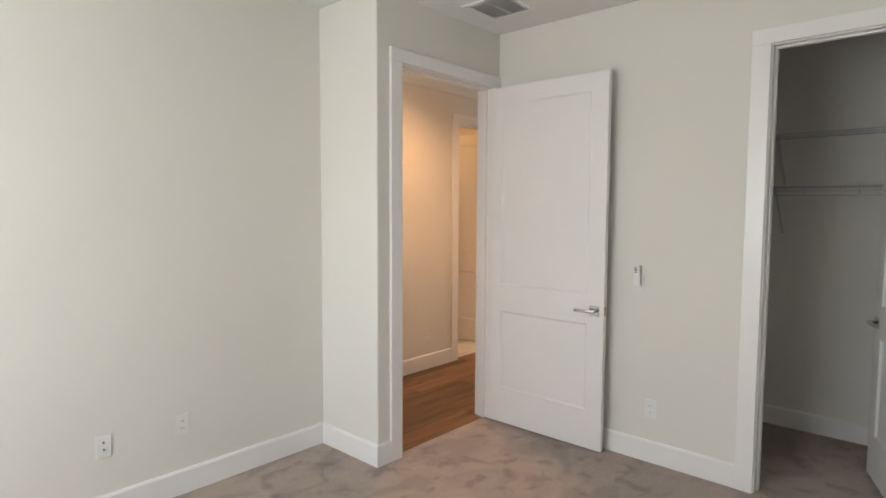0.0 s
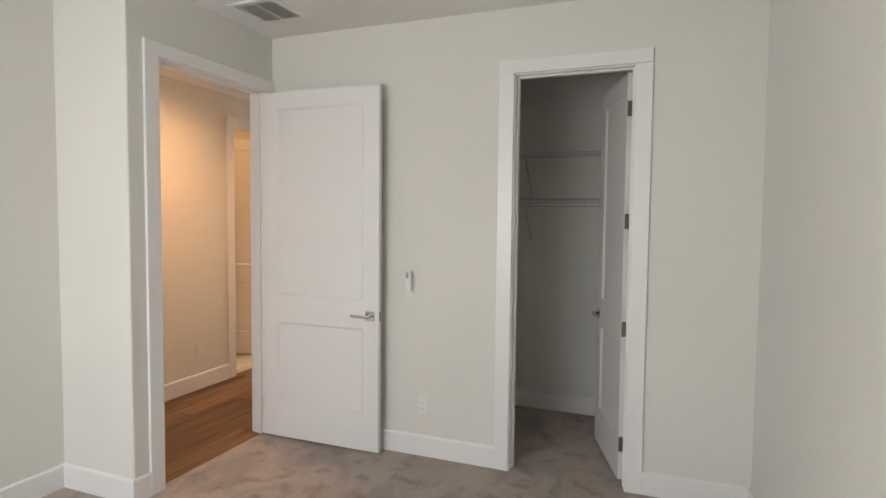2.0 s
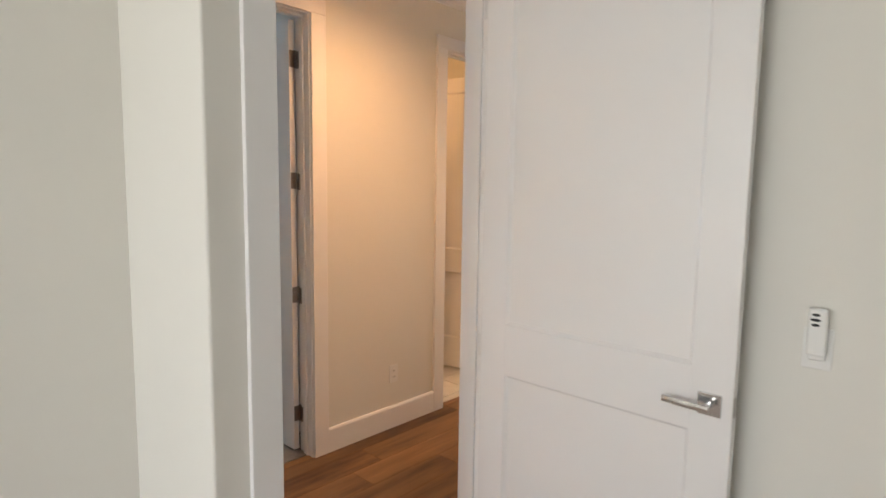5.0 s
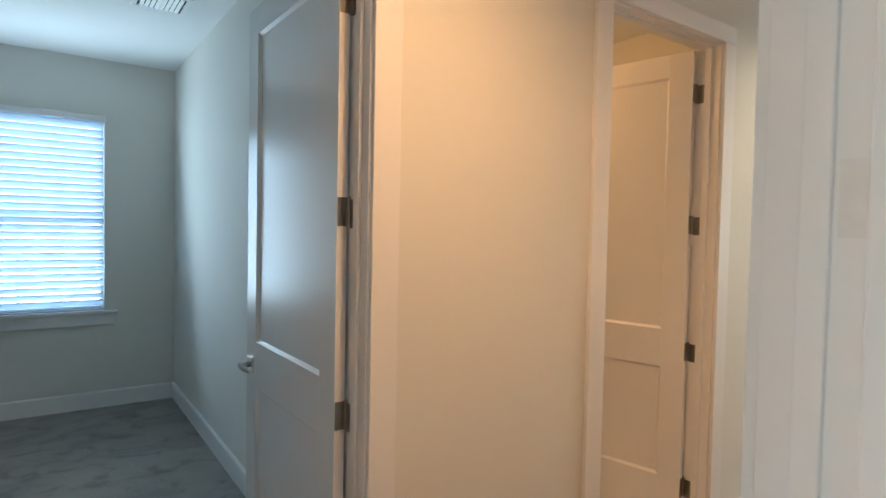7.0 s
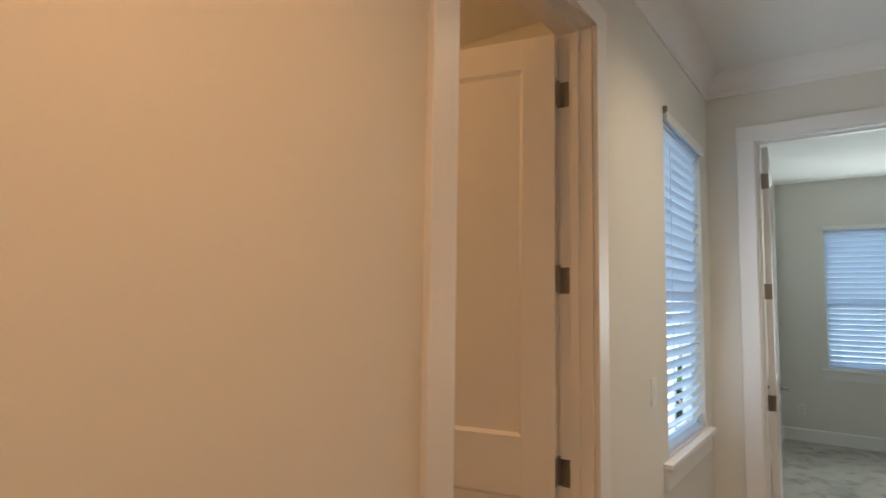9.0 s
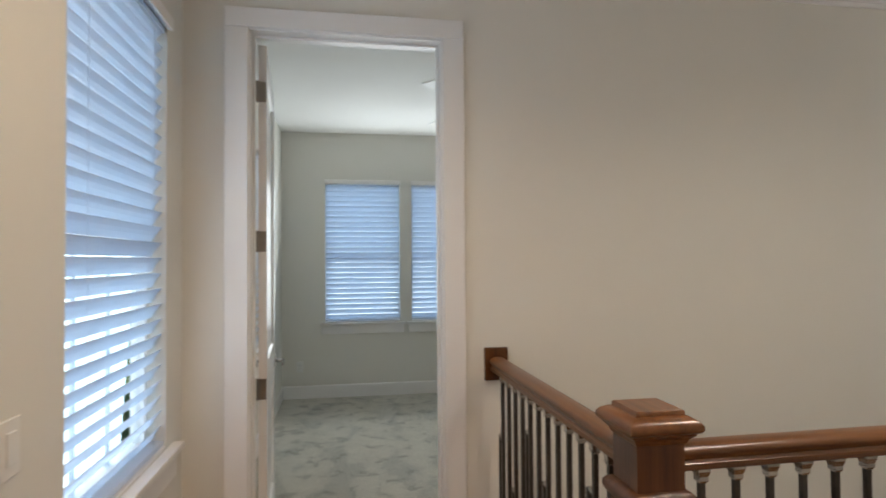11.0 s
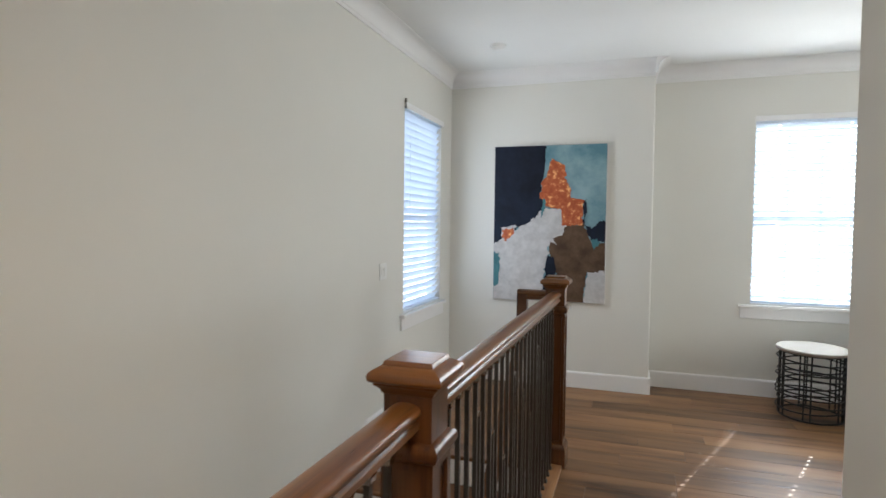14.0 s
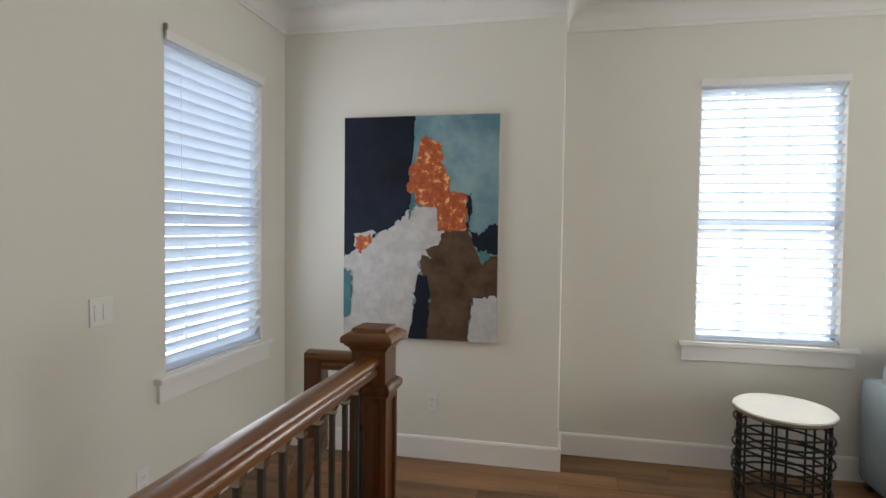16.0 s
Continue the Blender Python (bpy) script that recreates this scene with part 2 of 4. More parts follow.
def box(bm, x0, y0, z0, x1, y1, z1, bevel=0.0, turn=None):
    """A box between two corners, its edges rounded by bevel."""
    m = Matrix.LocRotScale(((x0 + x1) / 2, (y0 + y1) / 2, (z0 + z1) / 2), None, (abs(x1 - x0), abs(y1 - y0), abs(z1 - z0)))
    got = bmesh.ops.create_cube(bm, size=1, matrix=(turn @ m) if turn else m)
    if bevel:
        edges = list({e for v in got["verts"] for e in v.link_edges})
        bmesh.ops.bevel(bm, geom=edges, offset=bevel, segments=2, affect="EDGES", profile=0.5)


def boxed(*corners, bevel=0.0):
    bm = bmesh.new()
    box(bm, *corners, bevel=bevel)
    return bm


def rod(bm, a, b, radius, sides=10, radius2=None):
    a, b = Vector(a), Vector(b)
    q = (b - a).to_track_quat("Z", "Y")
    m = Matrix.LocRotScale((a + b) / 2, q, None)
    bmesh.ops.create_cone(bm, cap_ends=True, segments=sides, radius1=radius, radius2=radius if radius2 is None else radius2, depth=(b - a).length, matrix=m)


def thing(name, m, label, category, group="", kind=""):
    ob = new(name)
    ob.empty_display_size = 0.1
    ob.matrix_basis = m
    return tagged(ob, label, category, group, kind)


def profile_run(bm, outline, start, end, right, up=(0, 0, 1)):
    """Sweeps a closed outline of (out, up) pairs from start to end."""
    start, end, right, up = Vector(start), Vector(end), Vector(right), Vector(up)
    rings = [[bm.verts.new(p + right * u + up * w) for u, w in outline] for p in (start, end)]
    n = len(outline)
    for i in range(n):
        bm.faces.new((rings[0][i], rings[0][(i + 1) % n], rings[1][(i + 1) % n], rings[1][i]))
    bm.faces.new(rings[0])
    bm.faces.new(rings[1][::-1])


def wall(name, axis, face, rear, a0, a1, z0, z1, holes=(), label="smooth off-white painted wall", material=None, round_at=None):
    """A wall along x or y between two planes, with openings right through it. Holes: (from, to, bottom, top)."""
    us = sorted({a0, a1, *(h[i] for h in holes for i in (0, 1))})
    ws = sorted({z0, z1, *(h[i] for h in holes for i in (2, 3))})
    solid = {}
    for i in range(len(us) - 1):
        for j in range(len(ws) - 1):
            cu, cw = (us[i] + us[i + 1]) / 2, (ws[j] + ws[j + 1]) / 2
            solid[i, j] = not any(h[0] < cu < h[1] and h[2] < cw < h[3] for h in holes)
    bm = bmesh.new()

    def at(u, w, d):
        return bm.verts.new((u, d, w) if axis == "x" else (d, u, w))

    for (i, j), full in solid.items():
        if not full:
            continue
        u0, u1, w0, w1 = us[i], us[i + 1], ws[j], ws[j + 1]
        for d in (face, rear):
            bm.faces.new([at(u0, w0, d), at(u1, w0, d), at(u1, w1, d), at(u0, w1, d)])
        for (di, dj), (p, q) in (((-1, 0), ((u0, w0), (u0, w1))), ((1, 0), ((u1, w0), (u1, w1))), ((0, -1), ((u0, w0), (u1, w0))), ((0, 1), ((u0, w1), (u1, w1)))):
            if not solid.get((i + di, j + dj)):
                bm.faces.new([at(*p, face), at(*q, face), at(*q, rear), at(*p, rear)])
    bmesh.ops.remove_doubles(bm, verts=bm.verts, dist=1e-5)
    if round_at:
        edges = [e for e in bm.edges if all(abs(v.co.x - round_at[0]) < 1e-4 and abs(v.co.y - round_at[1]) < 1e-4 for v in e.verts)]
        bmesh.ops.bevel(bm, geom=edges, offset=0.009, segments=4, affect="EDGES", profile=0.5)
    return tagged(part(name, bm, material or PAINT), label, "wall", kind="structure")


def slab(name, rects, z0, z1, material, label, category):
    bm = bmesh.new()
    for x0, y0, x1, y1 in rects:
        box(bm, x0, y0, z0, x1, y1, z1)
    return tagged(part(name, bm, material), label, category, kind="structure")


# ---- structure ----
YH, XC, YP, YR, CEILING = 1.28, 3.735, -6.30, -6.59, 2.88
HEAD = 2.46
ENTRY, CLOSET, DOOR_A, DOOR_B, DOOR_C = (-1.0, -0.085), (-2.480, -1.795), (-0.93, -0.040), (1.04, 1.865), (0.21, 1.015)
JT = 0.018
HALL_WIN, STAIR_WIN, SOUTH_WIN = (2.76, 3.53), (-6.0, -5.13), (0.27, 1.08)
TALL = 3.0


def door_hole(span):
    return (span[0] - JT, span[1] + JT, -0.02, HEAD + JT)


wall("wall_entry", "x", 0.0, 0.12, -1.2, 1.25, -0.02, TALL, [door_hole(ENTRY)], round_at=(-1.2, 0.0))
wall("wall_return", "y", -1.2, -1.08, 0.12, 1.28, -0.02, TALL)
wall("wall_bedroom_north", "x", 0.55, 0.67, -5.02, -1.2, -0.02, TALL)
wall("wall_closet", "y", 0.0, 0.12, -3.14, 0.0, -0.02, TALL, [door_hole(CLOSET)])
wall("wall_bedroom_south", "x", -3.14, -3.26, -5.02, 0.12, -0.02, TALL)
wall("wall_bedroom_west", "y", -4.9, -5.02, -3.14, 0.55, -0.02, TALL, [(-1.80, 0.10, 0.85, 2.35)])
wall("wall_closet_back", "y", 1.25, 1.47, -2.95, 0.12, -0.02, TALL, round_at=(1.47, -2.95))
wall("wall_closet_north", "x", -1.0, -0.88, 0.12, 1.25, -0.02, TALL)
wall("wall_closet_south", "x", -2.83, -2.95, 0.12, 1.25, -0.02, TALL)
wall("wall_hall_north", "x", YH, 1.40, -1.2, XC, -0.02, TALL, [door_hole(DOOR_A), door_hole(DOOR_B), (*HALL_WIN, 0.81, 2.37)])
wall("wall_stair", "y", XC, 3.865, YP, 1.40, -3.2, TALL, [door_hole(DOOR_C), (*STAIR_WIN, 0.77, 2.36)])
wall("wall_loft_south_bay", "x", YP, -6.71, 1.905, 3.865, -3.2, TALL, round_at=(1.905, YP))
wall("wall_loft_south", "x", YR, -6.71, -3.72, 1.905, -0.02, TALL, [(*SOUTH_WIN, 0.80, 2.385)])
# Unseen wall closing the loft, its opening placed for the fill light.
wall("wall_loft_west", "y", -3.6, -3.72, YR, -3.26, -0.02, TALL, [(-5.2, -3.5, 0.85, 2.35)])
# stairwell below the hall floor
wall("wall_well_west", "y", 2.45, 2.55, -4.40, -0.10, -3.2, -0.03)
wall("wall_well_north", "x", -0.10, 0.02, 2.45, XC, -3.2, -0.03)
# study beyond the hall
wall("wall_study_east", "y", 0.11, 0.25, 1.40, 5.2, -0.02, TALL)
wall("wall_study_north", "x", 5.2, 5.34, -3.6, 2.6, -0.02, TALL, [(-1.30, -0.42, 0.82, 2.37)])
wall("wall_study_west", "y", -3.5, -3.6, 1.40, 5.2, -0.02, TALL)
wall("wall_study_south", "x", 1.28, 1.40, -3.6, -1.2, -0.02, TALL)
# bath
wall("wall_bath_east", "y", 2.45, 2.57, 1.40, 3.6, -0.02, TALL)
wall("wall_bath_north", "x", 3.6, 3.72, 0.25, 2.57, -0.02, TALL)
# room past the stair
wall("wall_room_north", "x", 1.31, 1.45, 3.865, 7.77, -0.02, TALL, [(5.75, 6.45, 0.82, 2.35)])
wall("wall_room_east", "y", 7.63, 7.77, -2.5, 1.31, -0.02, TALL, [(0.03, 0.85, 0.82, 2.35), (-0.92, -0.10, 0.82, 2.35)])
wall("wall_room_south", "x", -2.5, -2.62, 3.865, 7.77, -0.02, TALL)

slab("ceiling_bedroom", [(-5.0, -3.2, 0.05, 0.0), (-5.0, 0.0, -1.15, 0.6)], 2.86, 2.98, CEIL, "flat white textured bedroom ceiling", "ceiling")
slab("ceiling_closet", [(0.06, -2.9, 1.3, -0.95)], 2.86, 2.97, CEIL, "flat white closet ceiling", "ceiling")
slab("ceiling_hall", [(-1.1, 0.06, 3.8, 1.34), (1.4, -2.9, 3.8, 0.06), (0.06, -3.2, 3.8, -2.9), (-3.66, -6.65, 3.8, -3.2)], CEILING, 2.985, CEIL, "flat white hall and loft ceiling", "ceiling")
slab("ceiling_study", [(-3.55, 1.36, 0.15, 5.25)], 2.86, 2.99, CEIL, "flat white textured ceiling", "ceiling")
slab("ceiling_bath", [(0.2, 1.36, 2.5, 3.65)], 2.86, 2.975, CEIL, "flat white bathroom ceiling", "ceiling")
slab("ceiling_room", [(3.82, -2.55, 7.7, 1.38)], 2.90, 3.01, CEIL, "flat white ceiling of the far room", "ceiling")
slab("roof", [(-5.3, -7.0, 8.0, 5.6)], 3.02, 3.2, CEIL, "plain roof deck closing the house", "roof")

slab("floor_bedroom", [(-4.9, -3.14, 0.0, 0.0), (-4.9, 0.0, -1.2, 0.55), (-1.02, 0.0, -0.06, 0.035), (0.0, -2.495, 0.12, -1.79), (0.12, -2.83, 1.25, -1.0)], -0.2, 0.008, CARPET, "beige cut-pile carpet with trodden nap patches", "carpet")
slab("floor_study", [(-3.5, 1.40, 0.11, 5.2), (-0.95, 1.33, -0.02, 1.40)], -0.2, 0.008, CARPET_GREY, "grey beige cut-pile carpet", "carpet")
slab("floor_room", [(3.80, 0.19, 3.865, 1.03), (3.865, -2.5, 7.63, 1.31)], -0.2, 0.008, CARPET_PALE, "pale grey-green cut-pile carpet", "carpet")
floor_bath = slab("floor_bath", [(0.25, 1.40, 2.45, 3.6), (1.02, 1.33, 1.88, 1.40)], -0.2, -0.004, TILE, "beige stone-look bathroom tile", "floor")
WOOD_RECTS = [(-1.08, 0.12, XC, YH), (-1.0, 0.035, -0.085, 0.12), (-0.93, YH, -0.040, 1.33), (1.04, YH, 1.865, 1.33), (XC, 0.21, 3.80, 1.015), (1.47, -2.95, 2.45, 0.02), (1.47, 0.02, XC, 0.12), (-3.6, YR, 1.905, YP), (-3.6, YP, XC, -4.485), (-3.6, -4.485, 2.45, -3.26), (0.12, -3.26, 2.45, -2.95)]
floor_hall = slab("floor_hall", WOOD_RECTS, -0.25, -0.012, DARK, "wide-plank brown oak floor", "floor")
slab("floor_below", [(2.4, -6.3, 3.8, 0.1)], -3.3, -3.2, CARPET, "floor of the storey below the stair", "floor")


def run_base(name, pts_list, height=0.145, thick=0.016, label="tall flat white painted baseboard"):
    """A baseboard from point to point; each entry: start, end, direction into the room."""
    for (sx, sy), (ex, ey), (nx, ny) in pts_list:
        bm = bmesh.new()
        out = [(0, 0), (thick, 0), (thick, height - 0.012), (thick - 0.006, height), (0, height)]
        profile_run(bm, out, (sx, sy, 0), (ex, ey, 0), (nx, ny, 0))
        tagged(part(name, bm, TRIM), label, "baseboard", kind="structure")


CW = 0.10
run_base("baseboard", [
    ((-4.9, 0.55), (-1.2, 0.55), (0, -1)), ((-1.2, 0.55), (-1.2, -0.016), (-1, 0)), ((-1.2, 0), (ENTRY[0] - CW, 0), (0, -1)),
    ((0, 0), (0, CLOSET[1] + CW), (-1, 0)), ((0, CLOSET[0] - CW), (0, -3.14), (-1, 0)), ((0, -3.14), (-4.9, -3.14), (0, 1)),
    ((1.25, -2.83), (1.25, -1.0), (-1, 0)), ((0.12, -2.83), (1.25, -2.83), (0, 1)), ((0.12, -1.0), (1.25, -1.0), (0, -1)),
    ((-1.08, YH), (DOOR_A[0] - CW, YH), (0, -1)), ((DOOR_A[1] + CW, YH), (DOOR_B[0] - CW, YH), (0, -1)), ((DOOR_B[1] + CW, YH), (XC, YH), (0, -1)),
    ((-1.08, 0.12), (-1.08, YH), (1, 0)), ((ENTRY[1] + CW, 0.12), (1.47, 0.12), (0, 1)), ((1.47, 0.136), (1.47, -2.95), (1, 0)),
    ((XC, YH), (XC, DOOR_C[1] + CW), (-1, 0)), ((XC, -4.48), (XC, YP), (-1, 0)), ((XC, YP), (1.905, YP), (0, 1)), ((1.905, YP + 0.016), (1.905, YR), (-1, 0)),
    ((1.905, YR), (-3.6, YR), (0, 1)), ((1.486, -2.95), (0.12, -2.95), (0, -1)), ((0.12, -3.26), (-3.6, -3.26), (0, -1)),
    ((0.11, 1.40), (0.11, 5.2), (-1, 0)), ((0.11, 5.2), (-3.5, 5.2), (0, -1)),
    ((3.865, 1.31), (7.63, 1.31), (0, -1)), ((7.63, 1.31), (7.63, -2.5), (-1, 0)), ((0.25, 3.6), (2.45, 3.6), (0, -1)), ((2.45, 1.40), (2.45, 3.6), (-1, 0))])

COVE = [(0, -0.128), (0.010, -0.128), (0.013, -0.122), (0.013, -0.108), (0.018, -0.103)]
COVE += [(0.108 - 0.090 * math.cos(a), -0.094 + 0.090 * math.sin(a)) for a in np.linspace(0.0, math.pi / 2, 9)] + [(0.114, -0.003), (0.114, 0), (0, 0)]


def crown(sx, sy, ex, ey, nx, ny):
    bm = bmesh.new()
    profile_run(bm, COVE, (sx, sy, CEILING), (ex, ey, CEILING), (nx, ny, 0))
    tagged(part("crown_moulding", bm, TRIM, smooth="angle"), "white coved crown moulding under the ceiling", "moulding", kind="structure")


crown(-1.08, YH, XC, YH, 0, -1)
crown(XC, YH, XC, YP, -1, 0)
crown(XC, YP, 1.905, YP, 0, 1)
crown(1.905, YP + 0.114, 1.905, YR, -1, 0)
crown(1.905, YR, -3.6, YR, 0, 1)
crown(-1.08, 0.12, 1.47, 0.12, 0, 1)
crown(1.47, 0.23, 1.47, -2.95, 1, 0)
crown(1.58, -2.95, 0.12, -2.95, 0, -1)
crown(-1.08, 0.12, -1.08, YH, 1, 0)

# ---- doors and windows ----
def in_wall(axis, face, rear):
    """Maps (along, depth from the face, up) to the world."""
    s = 1 if rear > face else -1
    return (lambda u, d, w: (u, face + s * d, w)) if axis == "x" else (lambda u, d, w: (face + s * d, u, w))


def wall_box(at, u0, d0, w0, u1, d1, w1, bevel=0.0):
    return boxed(*at(u0, d0, w0), *at(u1, d1, w1), bevel=bevel)


HINGES = (0.23, 0.93, 1.575, 2.235)


def door_frame(name, axis, face, rear, span, hinge_at, label, limit=None, metal=NICKEL):
    """Jambs, stops and flat casings round an opening; limit keeps the front casing short of a corner."""
    at, deep = in_wall(axis, face, rear), abs(rear - face)
    root = thing(name, pose(0, 0, 0), label, "door frame", kind="structure")
    u0, u1 = span
    for a, b in ((u0 - JT, u0), (u1, u1 + JT)):
        part("jamb", wall_box(at, a, 0.0005, 0.0, b, deep - 0.0005, HEAD, 0.0015), TRIM, root)
    part("jamb_head", wall_box(at, u0 - JT, 0.0005, HEAD, u1 + JT, deep - 0.0005, HEAD + JT), TRIM, root)
    s0, s1 = deep - 0.075, deep - 0.042
    if face == 0.0 and axis == "x":
        s0, s1 = 0.042, 0.075
    for a, b in ((u0, u0 + 0.011), (u1 - 0.011, u1)):
        part("stop", wall_box(at, a, s0, 0.0, b, s1, HEAD, 0.002), TRIM, root)
    part("stop_head", wall_box(at, u0 + 0.011, s0, HEAD - 0.011, u1 - 0.011, s1, HEAD, 0.002), TRIM, root)
    for d0, d1, lim in ((-0.019, 0.0, limit), (deep, deep + 0.019, None)):
        right = min(u1 + CW, lim) if lim is not None else u1 + CW
        part("casing", wall_box(at, u0 - CW, d0, 0.0, u0 - 0.006, d1, HEAD + 0.006, 0.003), TRIM, root)
        part("casing", wall_box(at, u1 + 0.006, d0, 0.0, right, d1, HEAD + 0.006, 0.003), TRIM, root)
        part("casing_head", wall_box(at, u0 - CW, d0 - (0.001 if d0 < 0 else 0), HEAD + 0.006, right, d1, HEAD + 0.088, 0.003), TRIM, root)
    if hinge_at is not None:
        jamb, inward, near = hinge_at
        for z in HINGES:
            d0, d1 = (deep - 0.036, deep - 0.003) if near == "rear" else (0.003, 0.036)
            part("hinge_plate", wall_box(at, jamb, d0, z - 0.045, jamb + 0.0025 * inward, d1, z + 0.045), metal, root, "satin nickel hinge plate")
    return root


def lever_handle(root, x, z, y0, y1, way):
    """Square roses and bent levers on both faces of a leaf."""
    for y, s in ((y0, -1), (y1, 1)):
        handle = part("door_handle", boxed(x - 0.033, y, z - 0.033, x + 0.033, y + s * 0.009, z + 0.033, bevel=0.002), CHROME, root, "square polished chrome rose")
        bm = bmesh.new()
        rod(bm, (x, y + s * 0.009, z), (x, y + s * 0.05, z), 0.0105, 14)
        part("spindle", bm, CHROME, handle, smooth=True)
        bm = bmesh.new()
        rows = []
        for i in range(9):
            f = i / 8
            px, py = x + way * (0.012 - 0.135 * f), y + s * (0.050 + 0.006 * math.sin(f * 3.1) - 0.004 * f)
            rows.append([bm.verts.new((px, py + s * o, z + w)) for o, w in ((-0.004, -0.009), (0.004, -0.009), (0.005, 0.0), (0.004, 0.009), (-0.004, 0.009))])
        for a, b in zip(rows, rows[1:]):
            for i in range(5):
                bm.faces.new((a[i], a[(i + 1) % 5], b[(i + 1) % 5], b[i]))
        bm.faces.new(rows[0])
        bm.faces.new(rows[-1][::-1])
        part("lever", bm, CHROME, handle)


def panel_mesh(x0, z0, x1, z1, y0, y1, slope=0.012, sunk=0.0125):
    """A sunk door panel with sloped sticking round it on both faces."""
    bm = bmesh.new()

    def ring(d, y):
        return [bm.verts.new((x, y, z)) for x, z in ((x0 + d, z0 + d), (x1 - d, z0 + d), (x1 - d, z1 - d), (x0 + d, z1 - d))]

    rings = [ring(slope, y0 + sunk), ring(0, y0 + 0.0025), ring(0, y1 - 0.0025), ring(slope, y1 - sunk)]
    for a, b in zip(rings, rings[1:]):
        for i in range(4):
            bm.faces.new((a[i], a[(i + 1) % 4], b[(i + 1) % 4], b[i]))
    bm.faces.new(rings[0])
    bm.faces.new(rings[-1][::-1])
    return bm


def door_leaf(x, y, angle, width, side, pin, label, height=2.428, metal=NICKEL):
    """A two-panel shaker leaf hung at x, y. side: which way its thickness goes; pin: the face with the knuckles."""
    root = thing("door", pose(x, y, 0.020, 0, 0, angle), label, "door")
    t = 0.036 * side
    y0, y1 = min(0, t), max(0, t)
    st, top, lock, low, base = 0.118, 0.115, 1.02, 0.825, 0.255
    for a, b in ((0.0, st), (width - st, width)):
        part("stile", boxed(a, y0, 0, b, y1, height, bevel=0.0015), DOOR, root)
    for a, b in ((0, base), (low, lock), (height - top, height)):
        part("rail", boxed(st, y0 + 0.0003, a, width - st, y1 - 0.0003, b), DOOR, root)
    for a, b in ((base, low), (lock, height - top)):
        part("panel", panel_mesh(st, a, width - st, b, y0, y1), DOOR, root)
    for z in HINGES:
        bm = bmesh.new()
        box(bm, -0.0025, y0 + 0.002, z - 0.059, 0.0005, y1 - 0.002, z + 0.031)
        knuckle = y0 - 0.004 if pin == "low" else y1 + 0.004
        rod(bm, (-0.003, knuckle, z - 0.061), (-0.003, knuckle, z + 0.033), 0.0075, 12)
        for k in (-0.038, 0.010):
            rod(bm, (-0.0022, (y0 + y1) / 2 + 0.008, z + k), (-0.0036, (y0 + y1) / 2 + 0.008, z + k), 0.004, 8)
        part("hinge", bm, metal, root, "satin nickel butt hinge")
    lever_handle(root, width - 0.062, 0.916, y0, y1, 1)
    part("latch_plate", boxed(width - 0.0005, (y0 + y1) / 2 - 0.012, 0.888, width + 0.0015, (y0 + y1) / 2 + 0.012, 0.946), NICKEL, root, "satin nickel latch plate")
    return root


door_frame("door_frame_entry", "x", 0.0, 0.12, ENTRY, (ENTRY[1], -1, "face"), "white flat-cased bedroom doorway", limit=-0.002, metal=HINGE_PALE)
door_frame("door_frame_closet", "y", 0.0, 0.12, CLOSET, (CLOSET[0], 1, "rear"), "white flat-cased closet doorway")
door_frame("door_frame_study", "x", YH, 1.40, DOOR_A, (DOOR_A[1], -1, "rear"), "white flat-cased doorway off the hall")
door_frame("door_frame_bath", "x", YH, 1.40, DOOR_B, (DOOR_B[1], -1, "rear"), "white flat-cased bathroom doorway")
door_frame("door_frame_room", "y", XC, 3.865, DOOR_C, (DOOR_C[1], -1, "rear"), "white flat-cased doorway beside the stair")

door_leaf(-0.117, -0.003, -90, 0.925, 1, "high", "open white two-panel bedroom door with chrome lever", metal=HINGE_PALE)
door_leaf(0.118, -2.472, 18, 0.662, 1, "low", "white two-panel closet door standing open inside closet")
door_leaf(-0.047, 1.405, 91, 0.885, 1, "low", "glossy white two-panel door swung into the study")
door_leaf(1.857, 1.406, 102, 0.815, 1, "low", "white two-panel bathroom door standing ajar")
door_leaf(3.873, 1.003, 4.5, 0.795, -1, "high", "white two-panel door swung open into carpeted room")

slat_meshes = {}


